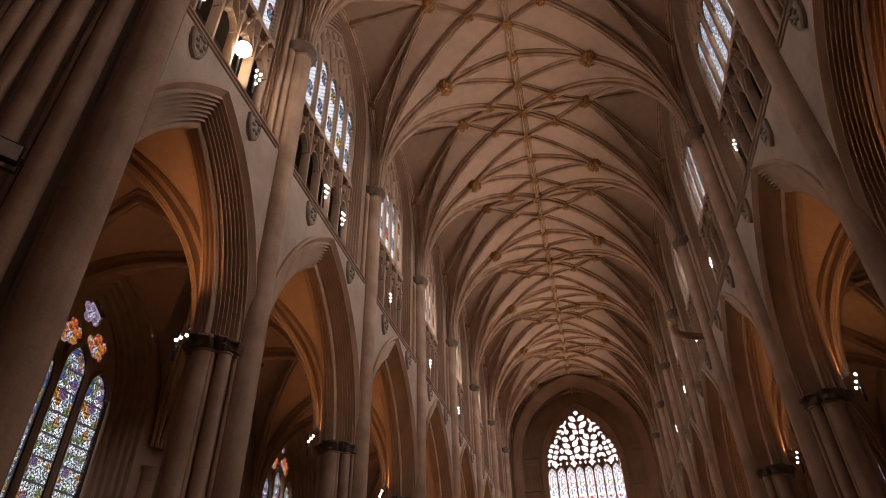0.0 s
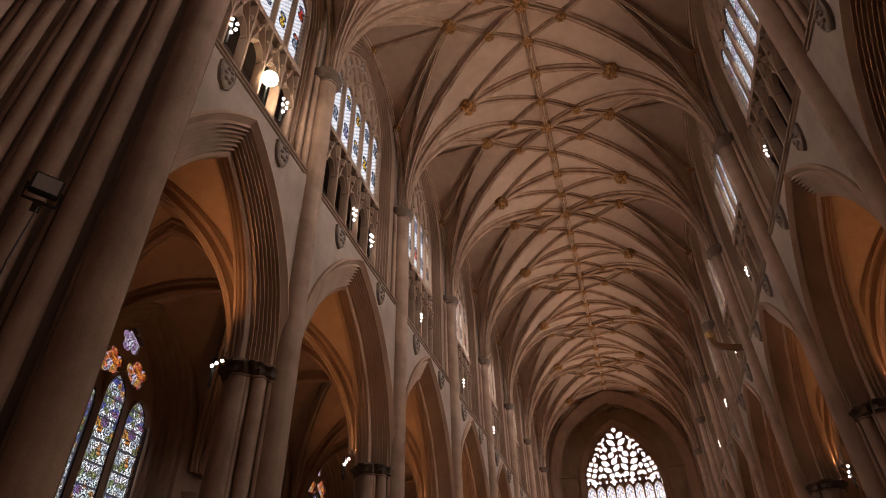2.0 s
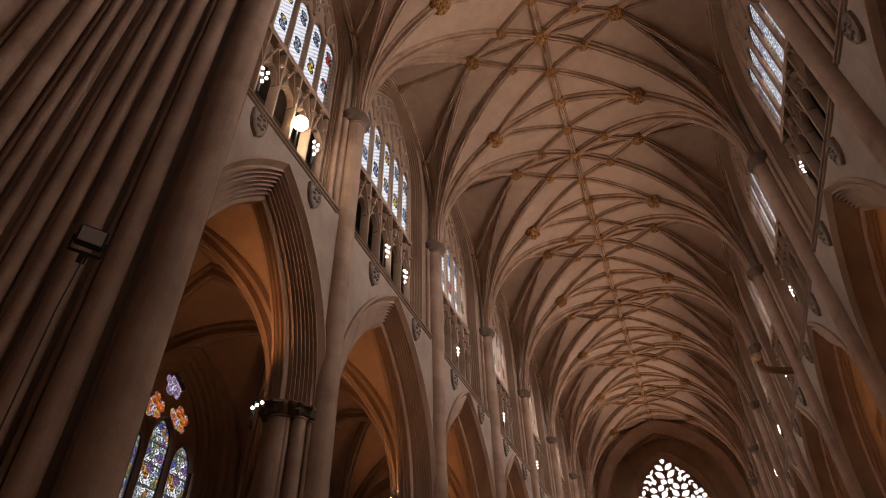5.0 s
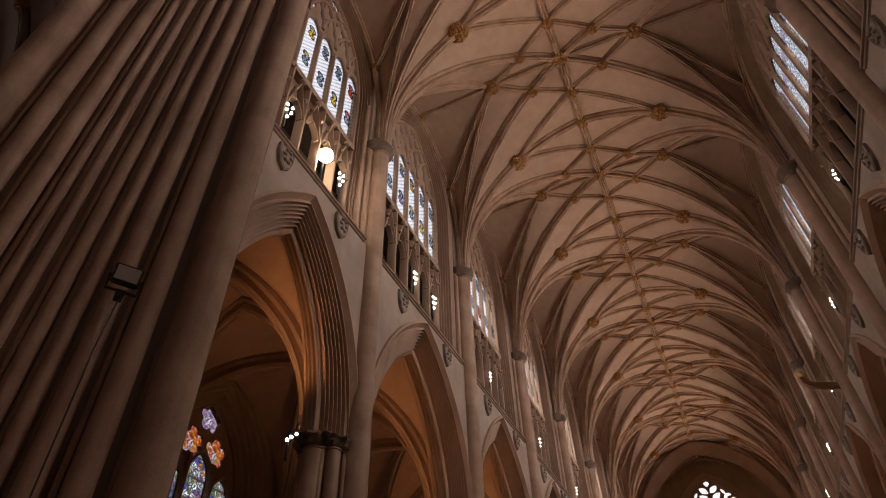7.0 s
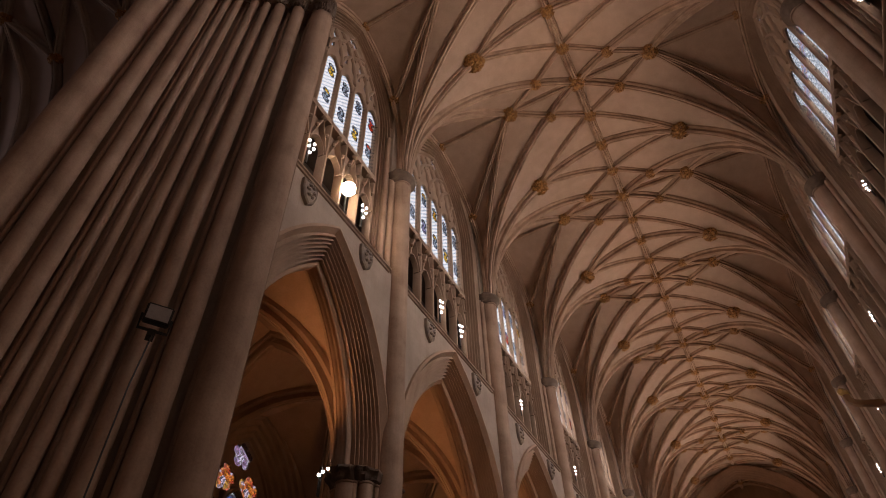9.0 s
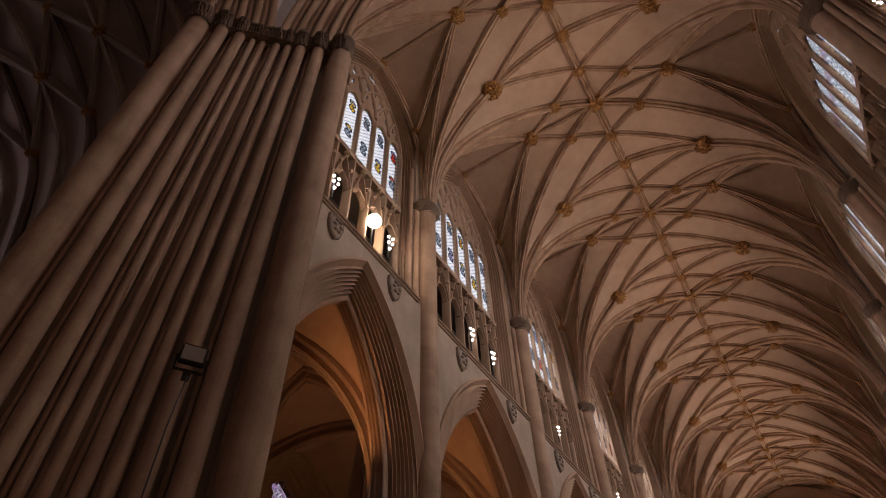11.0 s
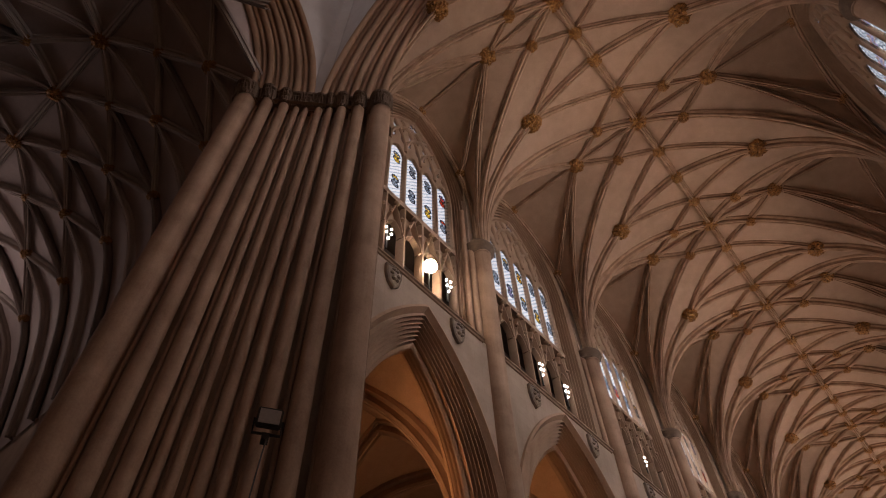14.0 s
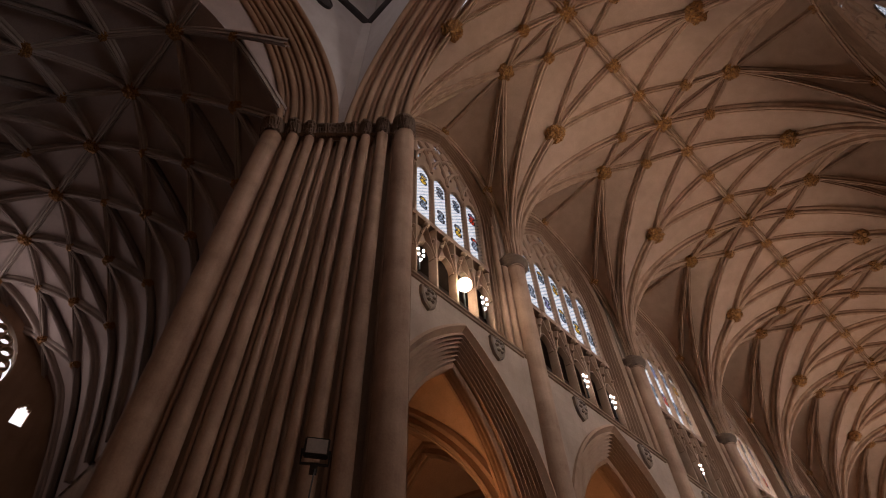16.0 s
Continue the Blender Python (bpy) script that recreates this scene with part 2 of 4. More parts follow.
def sweep(bm, pts, prof, side=None, ref=(0, 0, -1), closed=False, caps=False):
    """Carry a profile of (across, towards ref) along points."""
    pts = [Vector(p) for p in pts]
    loops = []
    for i, p in enumerate(pts):
        t = (pts[min(i + 1, len(pts) - 1)] - pts[max(i - 1, 0)]).normalized()
        s = Vector(side) if side is not None else t.cross(Vector(ref)).normalized()
        n = s.cross(t).normalized()
        loops.append([p + s * a + n * b for a, b in prof])
    rows = skin(bm, loops, closed)
    if caps:
        for row in (rows[0], rows[-1]):
            bm.faces.new(row)
    return rows


def box(bm, x0, x1, y0, y1, z0, z1):
    v = [bm.verts.new((x, y, z)) for z in (z0, z1) for x, y in ((x0, y0), (x1, y0), (x1, y1), (x0, y1))]
    for f in ((0, 3, 2, 1), (4, 5, 6, 7), (0, 1, 5, 4), (1, 2, 6, 5), (2, 3, 7, 6), (3, 0, 4, 7)):
        bm.faces.new([v[i] for i in f])


def lathe(bm, x, y, prof, seg=16, a0=0.0, a1=2 * math.pi):
    """A turned form from (radius, z) rows."""
    full = abs(a1 - a0 - 2 * math.pi) < 1e-6
    k = seg if full else seg + 1
    skin(bm, [[(x + r * math.cos(a0 + (a1 - a0) * i / seg), y + r * math.sin(a0 + (a1 - a0) * i / seg), z) for i in range(k)]
              for r, z in prof], closed=full)


def pointed(hw, c, zs, zb, n=14):
    """A pointed arch outline (y, z) from one foot over the apex to the other; centres c beyond the middle."""
    r = hw + c
    top = math.acos(c / r)
    right = [(-c + r * math.cos(top * i / n), zs + r * math.sin(top * i / n)) for i in range(n + 1)]
    half = ([(hw, zb)] if zb < zs - 1e-6 else []) + right
    return half + [(-y, z) for y, z in reversed(half[:-1])]


def arch_band(bm, prof, c, zs, zb, n=14):
    """Concentric pointed mouldings from rows of (half width, x)."""
    skin(bm, [[(x, y, z) for y, z in pointed(hw, c, zs, zb, n)] for hw, x in prof])


def rolls(h0, x0, h1, x1, count, r):
    """A moulded profile between two points of (half width, x): rolls parted by hollows."""
    out = []
    for k in range(count):
        for j in range(7):
            u = (k + j / 7) / count
            w = math.sin(2 * math.pi * (j / 7)) * r
            dx, dh = (x1 - x0), (h1 - h0)
            d = math.hypot(dx, dh)
            out.append((h0 + dh * u + dx / d * w * -1, x0 + dx * u + dh / d * w))
    return out + [(h1, x1)]


# ---- plan of the nave ----
PITCH = 8.33
BOUNDS = [6.1, 13.04] + [21.5 + PITCH * k for k in range(7)]
WEST = BOUNDS[-1] - 0.4
ZCAP, ZRIDGE = 21.4, 30.0
XS, XWALL, XFACE = 7.6, 7.95, 7.63
ZSTRING, ZSILL, ZARC = 15.95, 20.9, 8.95
ZHEAD = 24.5


def vault_height(X, Y, hy, xs=XS, zs=ZCAP, zr=ZRIDGE, xw=XWALL, drop=0.4, stilt=2.0, low=0.05):
    """Height of the vault over a quarter bay: X from the axis, Y from the bay's middle; springing at (xs, hy)."""
    vx, vy = X - xs, Y - hy
    length = math.hypot(vx, vy)
    if length < 1e-6:
        return zs
    tx = xs / -vx if vx < -1e-9 else 1e9
    ty = hy / -vy if vy < -1e-9 else 1e9
    T = min(tx, ty)
    qx = xs + T * vx
    d = T * length
    top = zr - drop * (max(qx, 0) / xw) ** 2
    w = min(1.0, math.atan2(-vy, -vx) / (math.pi / 2))
    s = low + (stilt - low) * w * w
    h = top - zs - s
    if h < d:
        s, h = s * 0.2, top - zs - s * 0.2
    R = (h * h + d * d) / (2 * d)
    return zs + s + math.sqrt(max(0.0, 2 * R * length - length * length))


RIBPROF = [(-0.2, -0.05), (-0.2, 0.09), (-0.165, 0.13), (-0.12, 0.1), (-0.085, 0.14), (-0.1, 0.26), (-0.125, 0.31), (-0.09, 0.38), (-0.035, 0.37), (0.0, 0.3)]
RIBPROF += [(-a, b) for a, b in reversed(RIBPROF[:-1])]
THIN = [(a * 0.75, b * 0.8) for a, b in RIBPROF]
AISLERIB = [(a * 1.35, b * 1.25) for a, b in RIBPROF]


def rib(bm, a, b, f, prof, n=12, start=0.0):
    """A rib between two plan points, at heights f(x, y)."""
    a, b = Vector(a), Vector(b)
    d = (b - a).normalized()
    us = [start + (1 - start) * (i / n) ** (1.6 if start == 0 and n > 8 else 1) for i in range(n + 1)]
    pts = []
    for u in us:
        q = a.lerp(b, u)
        pts.append((q.x, q.y, f(q.x, q.y)))
    if pts[-1][2] < pts[0][2] - 2:
        pts.reverse()
        d = -d
    side = (d.y, -d.x, 0)
    s, t = Vector(side), Vector((d.x, d.y, 0.5))
    if s.cross(t).z > 0:
        side = (-d.y, d.x, 0)
    sweep(bm, pts, prof, side=side)


def boss_mesh(name, seed):
    bm = bmesh.new()
    bmesh.ops.create_icosphere(bm, subdivisions=4, radius=1.0)
    for v in bm.verts:
        p = v.co.copy()
        lobes = 0.05 * math.cos(math.atan2(p.y, p.x) * 6 + seed) * (1 - p.z * p.z)
        lump = 0.5 * (0.3 - abs(noise.noise(p * 4.6 + Vector((seed, 0, 0))))) + 0.22 * noise.noise(p * 10 + Vector((0, seed, 0)))
        v.co = p * (0.92 + lobes + lump)
        v.co.z *= 0.75
    me = bpy.data.meshes.new(name)
    bm.to_mesh(me)
    bm.free()
    me.materials.append(GILT)
    smooth(me, 60)
    return me


BOSSES = [boss_mesh("boss", k * 3.7) for k in range(4)]

# ---- nave vault ----
vault = empty("ceiling", "high ribbed stone vault with lierne ribs and gilded bosses", "vault", kind="structure")
web = bmesh.new()
boss_n = 0


def boss(x, y, z, r, parent):
    global boss_n
    boss_n += 1
    return shared("boss", BOSSES[boss_n % 4], parent, Matrix.LocRotScale((x, y, z), Euler((0, 0, boss_n * 1.3)), (r, r, r)))


XM, XN = 3.89, 3.74
for i, (y0, y1) in enumerate(zip(BOUNDS, BOUNDS[1:])):
    yc, hy = (y0 + y1) / 2, (y1 - y0) / 2

    def f(x, y, yc=yc, hy=hy):
        return vault_height(abs(x), min(abs(y - yc), hy), hy)

    for sx in (-1, 1):
        for sy in (-1, 1):
            goals = [(0, hy * (1 - k / 8)) for k in range(8)] + [(XWALL * k / 12, 0) for k in range(13)] + [(XWALL + 0.05, hy * 0.45), (XWALL + 0.05, hy * 0.85)]
            rows = []
            for qx, qy in goals:
                row = [(sx * XS, yc + sy * hy, ZCAP - 0.2)]
                for k in range(1, 17):
                    u = (k / 16) ** 1.7
                    X, Y = XS + (qx - XS) * u, hy + (qy - hy) * u
                    row.append((sx * X, yc + sy * Y, vault_height(X, Y, hy) if X < XWALL + 0.2 else 0))
                rows.append(row)
            skin(web, rows)
    ribs = bmesh.new()
    for sx in (-1, 1):
        N, A = (sx * XN, yc), (sx * XWALL, yc)
        rib(ribs, (0, yc), A, f, THIN, 10, 0.001)
        for sy in (-1, 1):
            S = (sx * XS, yc + sy * hy)
            a = (0, yc + sy * hy * 0.51)
            rib(ribs, S, (0, yc), f, RIBPROF, 18)
            rib(ribs, S, A, f, THIN, 16)
            rib(ribs, S, N, f, THIN, 16)
            rib(ribs, a, N, f, THIN, 6, 0.001)
            rib(ribs, a, (sx * XM, yc + sy * hy), f, THIN, 6, 0.001)
            K = (sx * (XWALL - 0.3), yc + sy * hy * 0.76)
            rib(ribs, N, K, f, THIN, 8, 0.001)
            P = (sx * XN / 2, yc + sy * hy * 0.255)
            boss(P[0], P[1], f(*P) - 0.3, 0.28, vault)
            boss(K[0], K[1], f(*K) - 0.2, 0.27, vault)
            if i == 0 or sy > 0:
                rib(ribs, S, (0, yc + sy * hy), f, RIBPROF, 18)
                M = (sx * XM, yc + sy * hy)
                boss(*M, f(*M) - 0.28, 0.47, vault)
        boss(*N, f(*N) - 0.28, 0.4, vault)
        boss(A[0] * 0.985, A[1], f(*A) - 0.15, 0.24, vault)
    rib(ribs, (0, y0), (0, y1), f, RIBPROF, 8, 0.001)
    for dy, r in ((-1, 0.33), (-0.51, 0.31), (0, 0.47), (0.51, 0.31)):
        boss(0, yc + dy * hy, ZRIDGE - (0.16 if dy == 0 else 0.3), r, vault)
    part("vault_ribs", ribs, RIB, vault, "pale moulded stone ribs")
part("vault_web", web, WEB, vault, "limewashed vault cells")


# ---- nave wall bay, arcade to clerestory, built once facing +x from the axis ----
HALF = PITCH / 2


def build_nave_wall(hood=4.02, apex=15.72, half=HALF):
    """One bay of wall; hood: half width of the arch's hood mould, apex: its height."""
    ARC_C, ARC_IN = ((apex - ZARC) ** 2 - hood ** 2) / (2 * hood), hood - 1.04
    k0 = hood - 4.02
    wall = empty("nave_wall", "tall limestone nave wall with moulded pointed arcade arch", "wall", "nave bays", "structure")
    outer = [(k0 + w, XFACE + x) for w, x in ((4.02, 0.02), (4.02, -0.1), (3.93, -0.13), (3.86, -0.02), (3.8, 0.06))]
    prof = outer + rolls(k0 + 3.76, XFACE + 0.05, ARC_IN + 0.06, 8.1, 7, 0.08) + rolls(ARC_IN, 8.14, ARC_IN, 8.54, 3, 0.06) \
        + rolls(ARC_IN + 0.06, 8.58, k0 + 3.76, 9.0, 6, 0.065) + [(hood, 9.05)]
    bm = bmesh.new()
    arch_band(bm, prof, ARC_C, ZARC, ZARC - 0.02, 16)
    part("arcade_arch", bm, ARCHSTONE, wall, "deeply moulded pointed arch")
    bm = bmesh.new()
    line = [(y, z) for y, z in pointed(hood - 0.02, ARC_C, ZARC, ZARC, 20)]
    for x in (XFACE, 9.05):
        skin(bm, [[(x, y, z) for y, z in line], [(x, y, ZSTRING) for y, z in line]])
    for s in (-1, 1):
        box(bm, XFACE, 9.05, min(s * (hood - 0.02), s * half), max(s * (hood - 0.02), s * half), ZARC, ZSTRING)
    box(bm, XFACE + 0.01, 10.4, -half, half, ZSTRING - 0.06, ZSTRING + 0.02)
    part("spandrel", bm, WALL, wall, "smooth pale ashlar spandrel")
    bm = bmesh.new()
    sweep(bm, [(XFACE, -half + 0.55, ZSTRING), (XFACE, half - 0.55, ZSTRING)],
          [(-0.09, 0.0), (-0.07, 0.05), (-0.02, 0.07), (0.0, 0.12), (0.05, 0.13), (0.08, 0.08), (0.08, 0.0)], ref=(-1, 0, 0), caps=True)
    part("string_course", bm, STONE, wall, "projecting moulded string course")
    # clerestory wall with its deep reveal
    kw = min(0.0, half - 3.75)
    bm = bmesh.new()
    zs, c = 24.2, 2.39
    prof = [(kw + 3.62, XWALL + 0.01), (kw + 3.6, 7.84), (kw + 3.5, 7.8), (kw + 3.42, 7.88)] + rolls(kw + 3.36, 7.92, kw / 2 + 2.72, 8.28, 5, 0.06) + [(kw / 2 + 2.66, 8.32), (kw / 2 + 2.95, 8.5)]
    arch_band(bm, prof, c, zs, ZSTRING, 16)
    part("window_reveal", bm, STONE, wall, "moulded window reveal with slender shafts")
    bm = bmesh.new()
    line = pointed(kw + 3.6, c, zs, ZSTRING, 20)
    skin(bm, [[(XWALL, y, z) for y, z in line], [(XWALL, y, 30.6) for y, z in line]])
    line = pointed(kw / 2 + 2.95, c, zs, ZSTRING, 20)
    skin(bm, [[(8.5, y, z) for y, z in line], [(8.5, y, 30.6) for y, z in line]])
    for s in (-1, 1):
        for x in (XWALL, 8.5):
            k = kw + 3.6 if x == XWALL else kw / 2 + 2.95
            skin(bm, [[(x, s * k, ZSTRING), (x, s * half, ZSTRING)], [(x, s * k, 30.6), (x, s * half, 30.6)]])
    part("clerestory_wall", bm, WALL, wall)
    # passage back and lid, coloured dark so the openings look unlit
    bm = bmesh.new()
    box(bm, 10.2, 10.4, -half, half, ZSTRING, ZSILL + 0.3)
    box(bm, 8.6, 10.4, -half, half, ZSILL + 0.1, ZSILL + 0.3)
    part("triforium_passage", bm, SHADESTONE, wall, "passage wall coloured dark to read as deep shade")
    return wall


LIGHT = 2.62 * 2 / 5


def light_head(y0, y1, z):
    """Outline of one pointed light's head."""
    hw = (y1 - y0) / 2
    return [((y0 + y1) / 2 + y, zz) for y, zz in pointed(hw, hw * 0.7, z, z, 6)]


def bar(bm, pts, w, d, x):
    """A stone bar along (y, z) points in a window's plane, hollow-chamfered."""
    sweep(bm, [(x, y, z) for y, z in pts], [(-w / 2, -d / 2), (-w / 2, d * 0.1), (-w * 0.2, d / 2), (w * 0.2, d / 2), (w / 2, d * 0.1), (w / 2, -d / 2)],
          ref=(-1, 0, 0), closed=True, caps=True)


def plate(bm, x, y0, y1, z0, z1, solid, cell=0.055, thick=0.1):
    """A pierced stone plate in a window's plane: small cells where solid(y, z) holds, with edges of some depth."""
    ny, nz = int((y1 - y0) / cell), int((z1 - z0) / cell)
    on = [[solid(y0 + (i + 0.5) * cell, z0 + (j + 0.5) * cell) for j in range(nz)] for i in range(ny)]
    made = {}

    def v(i, j, k):
        if (i, j, k) not in made:
            made[i, j, k] = bm.verts.new((x + k * thick, y0 + i * cell, z0 + j * cell))
        return made[i, j, k]
    for i in range(ny):
        for j in range(nz):
            if not on[i][j]:
                continue
            bm.faces.new((v(i, j, 0), v(i + 1, j, 0), v(i + 1, j + 1, 0), v(i, j + 1, 0)))
            for di, dj, a, b in ((-1, 0, (i, j), (i, j + 1)), (1, 0, (i + 1, j), (i + 1, j + 1)), (0, -1, (i, j), (i + 1, j)), (0, 1, (i, j + 1), (i + 1, j + 1))):
                p, q = i + di, j + dj
                if 0 <= p < ny and 0 <= q < nz and not on[p][q]:
                    bm.faces.new((v(*a, 0), v(*b, 0), v(*b, 1), v(*a, 1)))


def in_head(y, z, y0, y1, zs, k=0.7):
    """Inside a pointed light?"""
    hw, ym = (y1 - y0) / 2, (y0 + y1) / 2
    c = hw * k
    return abs(y - ym) < hw and (z < zs or (abs(y - ym) + c) ** 2 + (z - zs) ** 2 < (hw + c) ** 2)


def in_lens(y, z, cy, cz, a, h, w):
    """Inside a leaf-shaped slit at (cy, cz), leaning by angle a, h high and w wide."""
    u, v = (y - cy) * math.cos(a) + (z - cz) * math.sin(a), -(y - cy) * math.sin(a) + (z - cz) * math.cos(a)
    return abs(v) < h / 2 and abs(u) < w / 2 * (1 - (2 * v / h) ** 2)


def build_clerestory_window(panes, label):
    win = empty("window", label, "window", "clerestory windows", "structure")
    x = 8.32
    zs, c = 24.2, 2.39
    for k in range(1, 5):
        y = -2.62 + LIGHT * k
        bm = bmesh.new()
        bar(bm, [(y, ZSTRING), (y, ZSILL)], 0.2, 0.34, x)
        bar(bm, [(y, ZSILL), (y, ZHEAD + 0.3)], 0.2, 0.2, x)
        part("mullion", bm, STONE, win)
    bm = bmesh.new()
    bar(bm, pointed(2.64, c, zs, ZSTRING, 14), 0.18, 0.2, x)
    part("jamb", bm, STONE, win)
    bm = bmesh.new()
    box(bm, x - 0.16, x + 0.25, -2.66, 2.66, ZSILL - 0.28, ZSILL)
    part("transom", bm, STONE, win)
    bm = bmesh.new()
    for k in range(5):
        y0, y1 = -2.62 + LIGHT * k, -2.62 + LIGHT * (k + 1)
        ym = (y0 + y1) / 2
        bar(bm, light_head(y0 + 0.05, y1 - 0.05, ZHEAD), 0.15, 0.13, x)
        # interlacing bars above the heads
        for s in (-1, 1):
            pts = []
            for j in range(9):
                a = j / 8 * 1.05
                yy, zz = y0 + s * 2.9 * (1 - math.cos(a)) + (LIGHT if s < 0 else 0), 25.2 + 2.9 * math.sin(a)
                lim = (2.66 + c) ** 2 - (abs(yy) + c) ** 2
                if lim > 0 and zz < zs + math.sqrt(lim):
                    pts.append((yy, zz))
            if len(pts) > 2:
                bar(bm, pts, 0.17, 0.15, x - 0.02)
    slits = []
    for y, z in ((-1.57, 26.0), (-0.52, 26.1), (0.52, 26.1), (1.57, 26.0), (-1.05, 26.85), (0.0, 26.95), (1.05, 26.85), (-0.5, 27.65), (0.5, 27.65), (0, 28.3)):
        slits += [(y - 0.19, z, 0.3, 0.72, 0.34), (y + 0.19, z, -0.3, 0.72, 0.34)]
    slits += [(s * 2.2, 25.75, s * 0.35, 0.5, 0.2) for s in (-1, 1)]

    def solid(y, z):
        if (abs(y) + c) ** 2 + (z - zs) ** 2 > (2.68 + c) ** 2:
            return False
        if any(in_head(y, z, -2.62 + LIGHT * k + 0.07, -2.62 + LIGHT * (k + 1) - 0.07, ZHEAD) for k in range(5)):
            return False
        return not any(in_lens(y, z, *q) for q in slits)
    plate(bm, x, -2.7, 2.7, ZHEAD - 0.05, 28.9, solid)
    part("tracery", bm, STONE, win, "flowing stone tracery")
    # triforium heads, gables and blind panels below the transom
    for k in range(5):
        y0, y1 = -2.62 + LIGHT * k, -2.62 + LIGHT * (k + 1)
        ym = (y0 + y1) / 2
        bm = bmesh.new()
        bar(bm, light_head(y0 + 0.1, y1 - 0.1, 18.75), 0.1, 0.22, x)
        bar(bm, [(y0 + 0.06, 18.8), (ym, 20.35)], 0.09, 0.3, x - 0.03)
        bar(bm, [(y1 - 0.06, 18.8), (ym, 20.35)], 0.09, 0.3, x - 0.03)
        head = light_head(y0 + 0.1, y1 - 0.1, 18.75)
        skin(bm, [[(x + 0.05, y, z) for y, z in head], [(x + 0.05, y, 20.45) for y, z in head]])
        for s in (-0.3, 0.3):
            bmesh.ops.create_icosphere(bm, subdivisions=1, radius=0.09, matrix=Matrix.Translation((x - 0.2, ym + s, 19.65)))
        bmesh.ops.create_icosphere(bm, subdivisions=2, radius=0.13, matrix=Matrix.Translation((x - 0.18, ym, 20.4)))
        part("gable", bm, STONE, win, "crocketed stone gable over a triforium opening")
    for k in range(5):
        y0, y1 = -2.62 + LIGHT * k + 0.06, -2.62 + LIGHT * (k + 1) - 0.06
        bm = bmesh.new()
        h = light_head(y0, y1, ZHEAD)
        w = (y1 - y0) / 2
        ym = (y0 + y1) / 2
        bm.faces.new([bm.verts.new((0, y - ym, z - ZSILL)) for y, z in [(y1, ZSILL)] + h + [(y0, ZSILL)]])
        bmesh.ops.solidify(bm, geom=bm.faces[:], thickness=0.012)
        o = part("pane", bm, panes, win, "pale leaded glass with medallions" if panes is GRISAILLE else "dappled blue-grey leaded glass", pose(x + 0.0, ym, ZSILL))
        o.visible_shadow = False
    bm = bmesh.new()
    line = pointed(2.64, c, zs, 25.0, 10)[1:-1]
    bm.faces.new([bm.verts.new((x + 0.06, y, z)) for y, z in [(2.5, 25.0)] + [p for p in line if p[1] > 25.0] + [(-2.5, 25.0)]])
    o = part("tracery_pane", bm, TRACERYGLASS, win, "coloured tracery glass")
    o.visible_shadow = False
    return win


